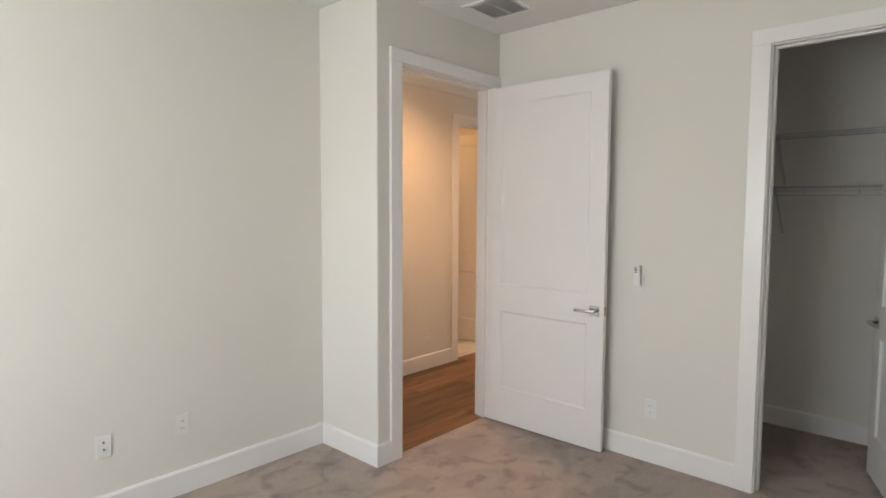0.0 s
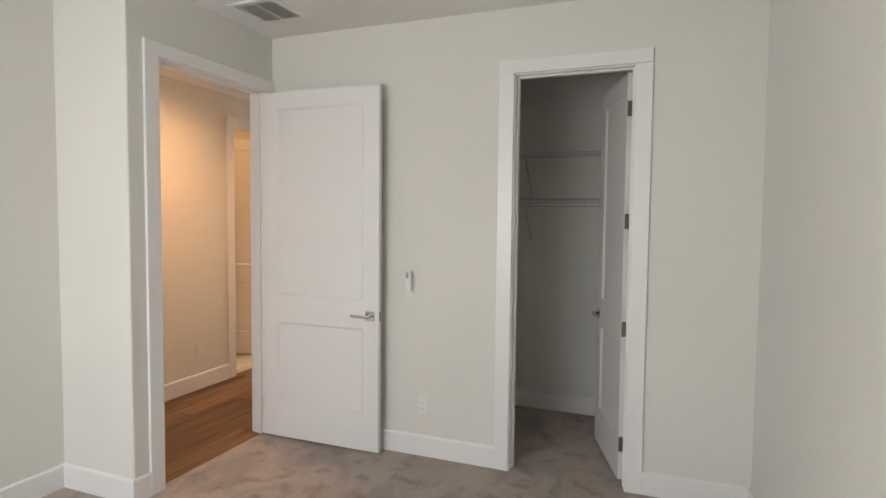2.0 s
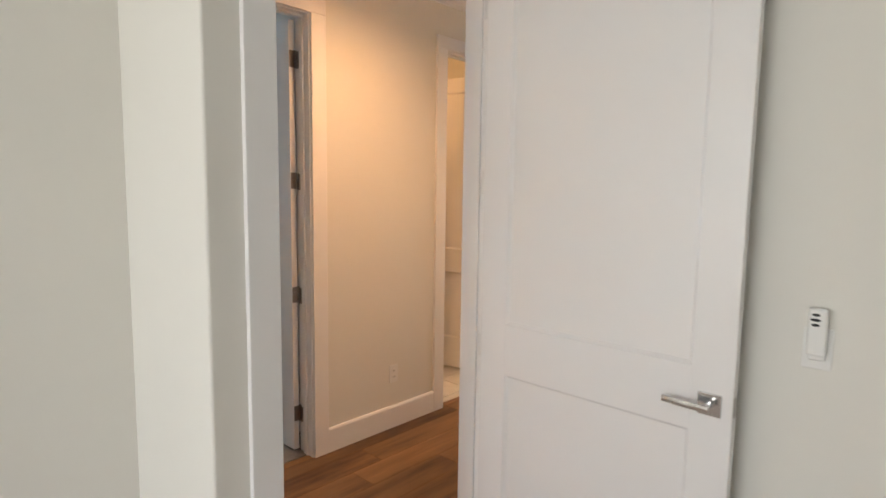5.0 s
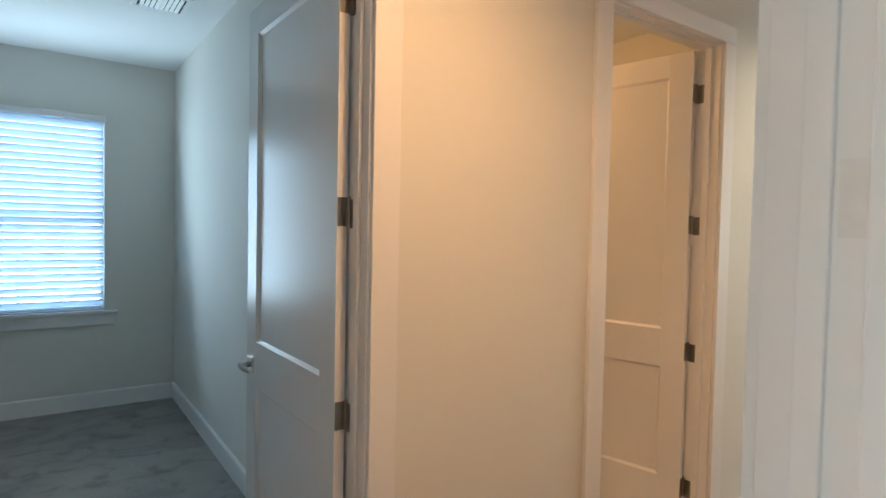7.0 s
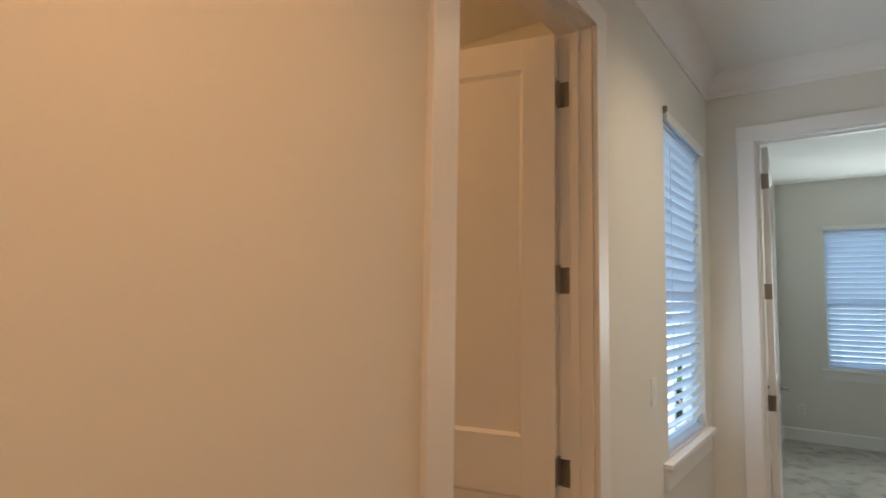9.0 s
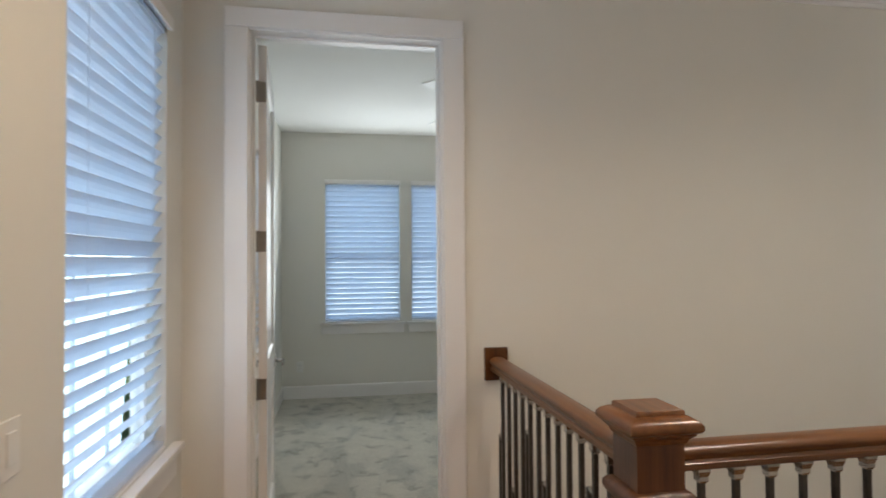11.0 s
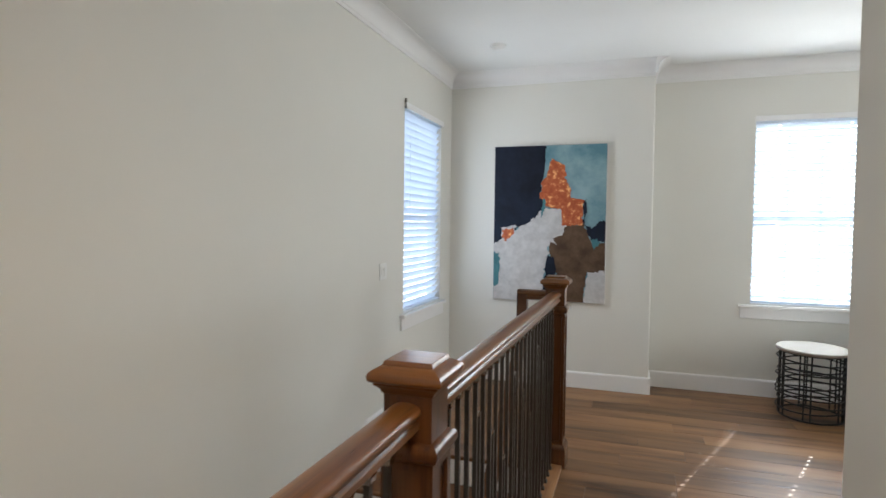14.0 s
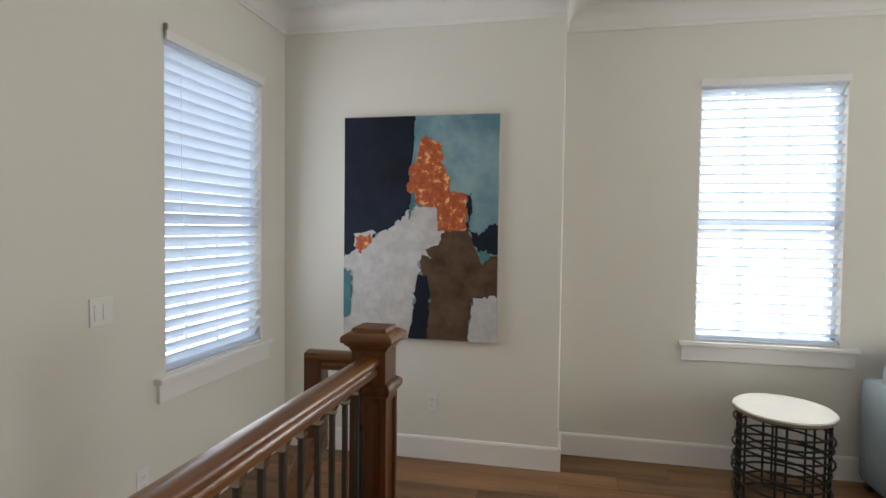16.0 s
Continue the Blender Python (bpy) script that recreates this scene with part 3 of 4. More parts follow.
def slat_mesh(length, cords, hole, wide=0.061):
    """A gently crowned slat with a slot at each cord."""
    key = (round(length, 3), tuple(round(c, 3) for c in cords))
    if key in slat_meshes:
        return slat_meshes[key]
    cords = cords if hole else ()
    us = sorted({0.0, length, *(c + o for c in cords for o in (-hole, hole))})
    vs = [-wide / 2, -(hole * 0.75 or 0.008), hole * 0.75 or 0.008, wide / 2]
    bm = bmesh.new()
    grid = {}

    def vert(i, j, k):
        if (i, j, k) not in grid:
            v = vs[j]
            grid[i, j, k] = bm.verts.new((us[i], v, 0.003 * (1 - (2 * v / wide) ** 2) + (0.0026 if k else 0)))
        return grid[i, j, k]

    holes = {i for i in range(len(us) - 1) if any(abs((us[i] + us[i + 1]) / 2 - c) < 0.004 for c in cords)}
    full = {(i, j) for i in range(len(us) - 1) for j in range(3) if not (j == 1 and i in holes)}
    for i, j in full:
        for k in (0, 1):
            bm.faces.new([vert(i, j, k), vert(i + 1, j, k), vert(i + 1, j + 1, k), vert(i, j + 1, k)])
        for n, (p, q) in (((i - 1, j), ((i, j), (i, j + 1))), ((i + 1, j), ((i + 1, j), (i + 1, j + 1))), ((i, j - 1), ((i, j), (i + 1, j))), ((i, j + 1), ((i, j + 1), (i + 1, j + 1)))):
            if n not in full:
                bm.faces.new([vert(*p, 0), vert(*q, 0), vert(*q, 1), vert(*p, 1)])
    bmesh.ops.recalc_face_normals(bm, faces=bm.faces)
    me = bpy.data.meshes.new("slat")
    bm.to_mesh(me)
    bm.free()
    me.materials.append(SLAT)
    slat_meshes[key] = me
    return me


def window(name, axis, face, rear, span, z0, z1, label, tilt=40, blind=True, depth=0.031, clip=False, cords=None, hole=0.0, ext=0.095):
    """A sash window in its opening, with sill and apron, and a slatted blind inside it."""
    at, deep = in_wall(axis, face, rear), abs(rear - face)
    u0, u1 = span
    root = thing(name, pose(0, 0, 0), label, "window", kind="structure")
    a, b, mid = deep - 0.055, deep - 0.004, z0 + (z1 - z0) * 0.47
    fw = 0.026
    part("window_frame", wall_box(at, u0, a, z1 - fw, u1, b, z1, 0.003), VINYL, root)
    for p, q in ((u0, u0 + fw), (u1 - fw, u1)):
        part("window_frame", wall_box(at, p, a, z0, q, b, z1 - fw, 0.003), VINYL, root)
    part("window_frame", wall_box(at, u0 + fw, a, z0, u1 - fw, b, z0 + 0.032, 0.003), VINYL, root)
    part("meeting_rail", wall_box(at, u0 + fw, a, mid - 0.025, u1 - fw, b - 0.01, mid + 0.025, 0.003), SLAT, root)
    for w0, w1 in ((z0 + 0.032, mid - 0.025), (mid + 0.025, z1 - fw)):
        for k in (1, 2):
            uu = u0 + fw + (u1 - u0 - 2 * fw) * k / 3
            part("muntin", wall_box(at, uu - 0.008, b - 0.022, w0, uu + 0.008, b - 0.012, w1), SLAT, root)
        pane = part("pane", wall_box(at, u0 + fw, b - 0.031, w0, u1 - fw, b - 0.026, w1), GLASS, root, "clear window pane")
        pane.visible_shadow = False
    part("window_sill", wall_box(at, u0 - ext, -0.042, z0 - 0.030, u1 + ext, 0.0, z0 - 0.004, 0.004), TRIM, root)
    part("window_stool", wall_box(at, u0 + 0.001, 0.0, z0 - 0.001, u1 - 0.001, a - 0.001, z0 + 0.008), TRIM, root)
    part("apron", wall_box(at, u0 - ext + 0.017, -0.017, z0 - 0.125, u1 + ext - 0.017, 0.0, z0 - 0.030, 0.003), TRIM, root)
    if not blind:
        return root
    s = 1 if rear > face else -1
    hung = thing("window_blind", Matrix(), "white faux-wood slatted blind lowered over the window", "blind", "slatted blinds")
    part("valance", wall_box(at, u0 - 0.006, -0.024, z1 - 0.012, u1 + 0.006, -0.012, z1 + 0.034, 0.004), TRIM, hung)
    part("valance_return", wall_box(at, u0 + 0.002, -0.012, z1 - 0.01, u1 - 0.002, -0.002, z1 + 0.02), SLAT, hung)
    part("head_rail", wall_box(at, u0 + 0.004, 0.006, z1 - 0.026, u1 - 0.004, 0.056, z1 - 0.003, 0.002), SLAT, hung)
    part("bottom_rail", wall_box(at, u0 + 0.004, depth - 0.026, z0 + 0.012, u1 - 0.004, depth + 0.026, z0 + 0.030, 0.004), SLAT, hung)
    length = u1 - u0 - 0.008
    cords = cords or (0.12, length - 0.12)
    me = slat_mesh(length, cords, hole)
    low, high = z0 + 0.058, z1 - 0.048
    count = round((high - low) / 0.056)
    for i in range(count + 1):
        ob = new("slat", me)
        ob.parent = hung
        z = low + (high - low) * i / count
        lean = (tilt + random.uniform(-1.5, 1.5)) * (-s if axis == "x" else s)
        spin = 0 if axis == "x" else 90
        ob.matrix_basis = pose(*at(u0 + 0.004, depth, z), 0, 0, spin) @ pose(0, 0, 0, lean, 0, 0)
    for c in cords:
        for d in (depth - 0.029, depth + 0.029):
            bm = bmesh.new()
            rod(bm, at(u0 + 0.004 + c, d, z0 + 0.03), at(u0 + 0.004 + c, d, z1 - 0.045), 0.0007, 5)
            part("ladder_cord", bm, SLAT, hung)
    if clip:
        part("bracket", wall_box(at, u1 - 0.006 if axis == "y" else u0 - 0.004, -0.020, z1 + 0.030, u1 + 0.006 if axis == "y" else u0 + 0.010, -0.002, z1 + 0.064, 0.002), NICKEL, hung, "dark metal hanging bracket")
    return root


window("window_hall", "x", YH, 1.40, HALL_WIN, 0.81, 2.37, "white sash window with sill in the hall", 56, clip=True)
window("window_stair", "y", XC, 3.865, STAIR_WIN, 0.77, 2.36, "white sash window with sill above the stair", 56, clip=True, ext=0.08)
window("window_loft", "x", YR, -6.71, SOUTH_WIN, 0.80, 2.385, "sunlit white sash window with sill in the loft", 33, cords=(0.092, 0.616), hole=0.0105)
window("window_study", "x", 5.2, 5.34, (-1.30, -0.42), 0.82, 2.37, "white sash window with sill in the study", 48)
window("window_room_1", "y", 7.63, 7.77, (0.03, 0.85), 0.82, 2.35, "white sash window with sill in far room", 60, ext=0.055)
window("window_room_2", "y", 7.63, 7.77, (-0.92, -0.10), 0.82, 2.35, "white sash window with sill in far room", 60, ext=0.055)
window("window_room_3", "x", 1.31, 1.45, (5.75, 6.45), 0.82, 2.35, "white sash window with sill in far room", 60, ext=0.055)
window("window_bedroom", "y", -4.9, -5.02, (-1.80, 0.10), 0.85, 2.35, "wide white bedroom window with sill", blind=False)
# Added window, never in view; it gives the loft's fill light an opening.
window("window_loft_west_unseen", "y", -3.6, -3.72, (-5.2, -3.5), 0.85, 2.35, "unseen wide white loft window with sill, added for fill light", blind=False)

# ---- stair and railing ----
NY1, NY2, NY3 = -0.058, -2.275, -4.565
RAIL_TOP, RAIL_DEEP = 1.068, 0.060
RAIL_OUT = [(-0.030, -0.072), (0.030, -0.072), (0.032, -0.069), (0.032, -0.054), (0.027, -0.049), (0.026, -0.044), (0.031, -0.036), (0.036, -0.028)]
RAIL_OUT += [(0.036 * math.cos(a), -0.022 + 0.022 * math.sin(a)) for a in np.linspace(0.0, math.pi, 15)]
RAIL_OUT += [(-0.036, -0.028), (-0.031, -0.036), (-0.026, -0.044), (-0.027, -0.049), (-0.032, -0.054), (-0.032, -0.069)]
RAIL_OUT = [(u, w * RAIL_DEEP / 0.072) for u, w in RAIL_OUT]


def square_rings(bm, rings):
    """A post of square section: (half width, height) from bottom to top."""
    made = [[bm.verts.new((sx * h, sy * h, z)) for sx, sy in ((-1, -1), (1, -1), (1, 1), (-1, 1))] for h, z in rings]
    for a, b in zip(made, made[1:]):
        for i in range(4):
            bm.faces.new((a[i], a[(i + 1) % 4], b[(i + 1) % 4], b[i]))
    bm.faces.new(made[0][::-1])
    bm.faces.new(made[-1])


def newel(x, y, foot=0.0):
    root = thing("newel_post", pose(x, y, foot), "stained oak box newel post with moulded cap", "newel post", "stair newel posts")
    bm = bmesh.new()
    square_rings(bm, [(0.078, 0.0), (0.078, 0.11), (0.074, 0.122), (0.066, 0.135), (0.064, 0.14)])
    part("base", bm, OAK_POST_SHADED, root)
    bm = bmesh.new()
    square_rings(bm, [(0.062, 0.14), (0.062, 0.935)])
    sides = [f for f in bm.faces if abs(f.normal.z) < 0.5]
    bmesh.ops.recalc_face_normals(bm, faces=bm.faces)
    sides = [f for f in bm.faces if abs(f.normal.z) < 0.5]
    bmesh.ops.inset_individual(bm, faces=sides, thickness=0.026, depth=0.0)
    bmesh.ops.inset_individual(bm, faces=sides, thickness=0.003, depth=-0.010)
    part("shaft", bm, OAK_POST_SHADED, root)
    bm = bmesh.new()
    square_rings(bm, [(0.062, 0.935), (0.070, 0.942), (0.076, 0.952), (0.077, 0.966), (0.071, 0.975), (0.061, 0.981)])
    part("collar", bm, OAK_POST_SHADED, root, smooth="angle")
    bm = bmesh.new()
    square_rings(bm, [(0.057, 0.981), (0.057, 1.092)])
    part("neck", bm, OAK_POST_SHADED, root)
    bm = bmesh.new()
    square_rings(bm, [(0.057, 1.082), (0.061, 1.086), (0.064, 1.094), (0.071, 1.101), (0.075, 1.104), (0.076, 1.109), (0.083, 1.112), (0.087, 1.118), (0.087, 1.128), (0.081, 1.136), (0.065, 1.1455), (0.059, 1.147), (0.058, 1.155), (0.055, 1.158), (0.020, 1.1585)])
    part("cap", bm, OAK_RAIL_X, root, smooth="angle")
    return root


NX1, NX2, NX3 = 2.500, 2.520, 2.494
first = newel(NX1, NY1)
copy_thing(first, pose(NX2, NY2, 0.0))
copy_thing(first, pose(NX3, NY3, 0.0))

baluster_meshes = {}


def baluster_mesh(kind, along):
    """A square iron bar with a flared shoe under the rail; some carry a slim offset link."""
    if (kind, along) in baluster_meshes:
        return baluster_meshes[kind, along]
    bm = bmesh.new()
    h, top = 0.0068, RAIL_TOP - RAIL_DEEP
    box(bm, -h, -h, 0.02, h, h, top - 0.03)
    square_rings(bm, [(0.014, 0.018), (0.014, 0.030), (0.009, 0.040)])
    if kind:
        lo, hi = ((0.20, 0.74), (0.12, 0.58), (0.34, 0.86))[kind - 1]
        dx, dy = (0.040, 0.0) if along == "x" else (0.0, -0.040)
        box(bm, dx - h, dy - h, lo, dx + h, dy + h, hi)
        seen = set(bm.faces)
        for z in (lo, hi):
            box(bm, min(h, dx) if dx else -h, dy + h if dy else -h, z - h * 0.9, dx - h if dx else h, -h if dy else h, z + h * 0.9)
        # Link ends take the brightened collar metal, standing in for their glints.
        for f in set(bm.faces) - seen:
            f.material_index = 1
    bmesh.ops.recalc_face_normals(bm, faces=bm.faces)
    me = bpy.data.meshes.new("baluster")
    bm.to_mesh(me)
    bm.free()
    me.materials.append(IRON)
    me.materials.append(SHOE)
    baluster_meshes[kind, along] = me
    return me


bm = bmesh.new()
top = RAIL_TOP - RAIL_DEEP
square_rings(bm, [(0.0085, top - 0.040), (0.0115, top - 0.035), (0.0115, top - 0.025), (0.0155, top - 0.012), (0.0165, top)])
bmesh.ops.recalc_face_normals(bm, faces=bm.faces)
SHOE_MESH = bpy.data.meshes.new("collar")
bm.to_mesh(SHOE_MESH)
bm.free()
SHOE_MESH.materials.append(SHOE)


def guard(start, end, label):
    """A level stretch of guard: moulded rail, floor plate and iron balusters."""
    root = thing("stair_railing", Matrix(), label, "railing", "stair guard rails")
    along = "x" if abs(end[0] - start[0]) > abs(end[1] - start[1]) else "y"
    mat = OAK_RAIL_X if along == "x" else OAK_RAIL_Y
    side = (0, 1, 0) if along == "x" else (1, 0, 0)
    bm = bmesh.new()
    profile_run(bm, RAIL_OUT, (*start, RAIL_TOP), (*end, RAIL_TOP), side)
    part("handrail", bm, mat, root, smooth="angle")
    w = 0.062
    part("floor_plate", boxed(min(start[0], end[0]) - (w if along == "y" else 0), min(start[1], end[1]) - (w if along == "x" else 0), 0.0005, max(start[0], end[0]) + (w if along == "y" else 0), max(start[1], end[1]) + (w if along == "x" else 0), 0.022, bevel=0.004), OAK_PALE, root, "paler oak floor plate")
    length = math.dist(start, end)
    n = round(length / 0.092)
    for i in range(1, n):
        f = (i - 0.1) / n
        ob = new("baluster", baluster_mesh((0, 1, 0, 2, 0, 3)[i % 6], along))
        ob.parent = root
        ob.location = (start[0] + (end[0] - start[0]) * f, start[1] + (end[1] - start[1]) * f, 0)
        collar = new("collar", SHOE_MESH)
        collar.parent = ob
    return root


WALL_RAIL_Y = -0.030
guard((XC - 0.02, WALL_RAIL_Y), (NX1 + 0.057, NY1 + 0.016), "stained oak handrail with iron balusters across the landing")
guard((NX1 + 0.008, NY1 - 0.057), (NX2 + 0.004, NY2 + 0.057), "stained oak handrail with iron balusters beside the stair")
guard((NX2, NY2 - 0.057), (NX3, NY3 + 0.057), "stained oak handrail with iron balusters beside the stair")
tagged(part("rail_rosette", boxed(XC - 0.022, -0.078, 0.965, XC - 0.0005, 0.026, 1.108, bevel=0.003), OAK_POST_SHADED), "square stained oak rail block on the wall", "rail block")

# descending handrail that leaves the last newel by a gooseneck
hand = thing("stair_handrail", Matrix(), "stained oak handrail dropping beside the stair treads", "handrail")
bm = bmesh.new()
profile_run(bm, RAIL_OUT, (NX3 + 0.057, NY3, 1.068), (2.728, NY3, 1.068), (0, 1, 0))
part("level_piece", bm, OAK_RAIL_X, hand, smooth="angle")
part("drop_piece", boxed(2.670, NY3 - 0.034, 0.72, 2.732, NY3 + 0.034, 1.0625, bevel=0.005), OAK_POST_SHADED, hand)
bm = bmesh.new()
profile_run(bm, RAIL_OUT, (2.701, NY3 + 0.0, 0.80), (2.701, -0.62, 0.80 - 3.945 * 0.1875 / 0.255), (1, 0, 0))
part("sloping_piece", bm, OAK_RAIL_Y, hand, smooth="angle")
for y in (-4.0, -2.9, -1.8, -0.9):
    bm = bmesh.new()
    z = 0.80 - (y - NY3) * 0.1875 / 0.255 - 0.07
    rod(bm, (2.701, y, z + 0.004), (2.68, y, z - 0.035), 0.006, 8)
    rod(bm, (2.68, y, z - 0.035), (2.551, y, z - 0.05), 0.006, 8)
    part("rail_bracket", bm, NICKEL, hand)

stair = thing("staircase", Matrix(), "enclosed stair with oak treads and white risers", "stair")
RISE, RUN, TOP_Y = 0.1875, 0.262, -4.48
SX0, SX1 = 2.552, XC - 0.018
part("landing_nosing", boxed(SX0, TOP_Y - 0.07, -0.024, XC - 0.001, TOP_Y + 0.028, 0.0015, bevel=0.006), OAK_RAIL_X, stair)
for k in range(16):
    y, z = TOP_Y + k * RUN, -k * RISE
    part("riser", boxed(SX0, y + 0.001, z - RISE, SX1, y + 0.012, z - 0.024), TRIM, stair)
    if k < 15:
        part("tread", boxed(SX0, y + 0.013, z - RISE - 0.026, SX1, y + RUN + 0.028, z - RISE, bevel=0.006), OAK_RAIL_X, stair)
bm = bmesh.new()
verts = [bm.verts.new((x, y, z)) for x in (XC - 0.017, XC - 0.001) for y, z in ((TOP_Y, 0.145), (TOP_Y + 16 * RUN, 0.145 - 16 * RISE), (TOP_Y + 16 * RUN, -0.30 - 16 * RISE), (TOP_Y, -0.30))]
for q in ((0, 1, 2, 3), (7, 6, 5, 4), (0, 4, 5, 1), (1, 5, 6, 2), (2, 6, 7, 3), (3, 7, 4, 0)):
    bm.faces.new([verts[i] for i in q])
part("skirt_board", bm, TRIM, stair)

# ---- things on the walls ----
def cover_plate(name, x, y, z, spin, kind, label):
    """A wall plate that faces local -y: a duplex outlet, a cable plate or rocker switches."""
    root = thing(name, pose(x, y, z, 0, 0, spin), label, "switch" if kind.startswith("switch") else "outlet", "wall plates")
    wide = 0.117 if kind == "switch2" else 0.071
    part("plate", boxed(-wide / 2, -0.006, -0.058, wide / 2, -0.0003, 0.058, bevel=0.002), PLASTIC, root)
    if kind == "outlet":
        for dz in (-0.020, 0.020):
            face = part("socket", boxed(-0.017, -0.0085, dz - 0.0145, 0.017, -0.006, dz + 0.0145, bevel=0.001), PLASTIC, root)
            bm = bmesh.new()
            for dx in (-0.006, 0.006):
                box(bm, dx - 0.001, -0.0089, dz - 0.004, dx + 0.001, -0.0085, dz + 0.006)
            part("slots", bm, DARK, face)
    elif kind == "cable":
        bm = bmesh.new()
        for dz in (-0.018, 0.018):
            rod(bm, (0, -0.006, dz), (0, -0.012, dz), 0.005, 10)
        part("jack", bm, NICKEL, root)
    else:
        for dx in ((-0.023, 0.023) if kind == "switch2" else (0.0,)):
            part("rocker", boxed(dx - 0.0165, -0.0095, -0.033, dx + 0.0165, -0.006, 0.033, bevel=0.0015), PLASTIC, root)
    return root


cover_plate("wall_outlet", -2.53, 0.55, 0.395, 0, "cable", "white cable jack plate above the baseboard")
cover_plate("wall_outlet", -2.14, 0.55, 0.395, 0, "outlet", "white duplex outlet plate above the baseboard")
cover_plate("wall_outlet", 0.0, -1.20, 0.345, -90, "outlet", "white duplex outlet plate beside closet casing")
cover_plate("wall_outlet", 0.575, YH, 0.355, 0, "outlet", "white duplex outlet plate in the hall")
cover_plate("wall_outlet", 2.70, YP, 0.365, 180, "outlet", "white duplex outlet plate below the painting")
cover_plate("wall_outlet", XC, -4.97, 0.32, -90, "outlet", "white duplex outlet plate beside the stair")
cover_plate("wall_outlet", 7.63, 1.12, 0.35, -90, "outlet", "white duplex outlet plate under far window")
cover_plate("wall_switch", XC, -4.745, 1.125, -90, "switch2", "white double rocker switch near stair window")
cover_plate("wall_switch", 2.53, YH, 1.13, 0, "switch", "white rocker switch beside the hall window")
cover_plate("wall_switch", 0.0, -1.10, 1.128, -90, "blank", "white blank switch plate behind the remote")

remote = thing("fan_remote", pose(-0.0065, -1.10, 1.108, 0, 0, -90), "white fan remote in a wall cradle", "remote")
part("cradle", boxed(-0.020, -0.012, -0.012, 0.020, -0.0003, 0.05, bevel=0.004), PLASTIC, remote)
bm = bmesh.new()
box(bm, -0.0235, -0.032, 0.004, 0.0235, -0.0125, 0.135, bevel=0.007)
part("body", bm, PLASTIC, remote)
for dz, w in ((0.118, 0.010), (0.104, 0.0135), (0.090, 0.010)):
    bm = bmesh.new()
    bmesh.ops.create_uvsphere(bm, u_segments=16, v_segments=6, radius=1, matrix=Matrix.LocRotScale((-0.004, -0.0318, dz), None, (w, 0.0016, 0.0042)))
    part("button", bm, BLACK, remote, "dark oval button", smooth=True)

# ---- things on the ceilings ----
def register(name, x, y, z, lx, ly, label, louvres=9, banks=2, backing=None, turn=0):
    root = thing(name, pose(x, y, z, 0, 0, turn), label, "vent")
    bm = bmesh.new()
    for a in ((-lx / 2, -ly / 2, lx / 2, -ly / 2 + 0.028), (-lx / 2, ly / 2 - 0.028, lx / 2, ly / 2), (-lx / 2, -ly / 2 + 0.028, -lx / 2 + 0.028, ly / 2 - 0.028), (lx / 2 - 0.028, -ly / 2 + 0.028, lx / 2, ly / 2 - 0.028)):
        box(bm, a[0], a[1], -0.009, a[2], a[3], -0.0005)
    part("frame", bm, TRIM, root)
    part("backing", boxed(-lx / 2 + 0.02, -ly / 2 + 0.02, -0.0025, lx / 2 - 0.02, ly / 2 - 0.02, -0.0008), backing or DUCT, root)
    if banks == 2:
        part("divider", boxed(-lx / 2 + 0.028, -0.012, -0.0095, lx / 2 - 0.028, 0.012, -0.003), TRIM, root)
    n = louvres * banks
    for i in range(n):
        yy = -ly / 2 + 0.04 + (ly - 0.08) * (i + 0.5) / n
        bm = bmesh.new()
        box(bm, -lx / 2 + 0.028, -0.0105, -0.0006, lx / 2 - 0.028, 0.0105, 0.0006, turn=pose(0, yy, -0.0095, 26))
        part("louvre", bm, TRIM, root)
    return root


register("ceiling_vent", -0.475, -0.335, 2.86, 0.335, 0.335, "square white louvred ceiling vent in the bedroom")
register("ceiling_vent", -0.25, 3.56, 2.86, 0.30, 0.30, "square louvred ceiling vent in the study", 4, 2, DARK, 90)
register("ceiling_vent", 0.60, 1.02, CEILING, 0.50, 0.20, "long white slotted ceiling vent in the hall", 4, 1)


def downlight(x, y, z, lit, label):
    root = thing("recessed_light", pose(x, y, z), label, "ceiling light", "recessed ceiling lights")
    bm = bmesh.new()
    outer, inner, deep = [], [], []
    for i in range(32):
        c, s = math.cos(i * math.tau / 32), math.sin(i * math.tau / 32)
        outer.append(bm.verts.new((0.092 * c, 0.092 * s, -0.0005)))
        inner.append(bm.verts.new((0.086 * c, 0.086 * s, -0.007)))
        deep.append(bm.verts.new((0.066 * c, 0.066 * s, -0.003)))
    for a, b in ((outer, inner), (inner, deep)):
        for i in range(32):
            bm.faces.new((a[i], a[(i + 1) % 32], b[(i + 1) % 32], b[i]))
    part("trim_ring", bm, TRIM, root, smooth=True)
    bm = bmesh.new()
    bmesh.ops.create_circle(bm, cap_ends=True, segments=32, radius=0.0665, matrix=Matrix.Translation((0, 0, -0.0022)))
    part("lens", bm, LENS_LIT if lit else LENS_OFF, root)
    return root


LENS_LIT = glow("lit_lens", (1.0, 0.72, 0.42), 3.0)
LENS_OFF = plain("unlit_lens", (0.42, 0.40, 0.37), 0.4, vary=0.05)
downlight(3.07, -4.17, CEILING, False, "unlit white recessed ceiling light over the stair")
downlight(0.10, 0.52, CEILING, True, "lit warm recessed ceiling light in the hall")
# Unseen fittings, added where the stair and passage fill lamps hang.
downlight(2.0, -1.35, CEILING, True, "added unseen lit warm recessed ceiling light by the stair")
downlight(2.4, 0.50, CEILING, True, "added unseen lit warm recessed ceiling light by hall window")
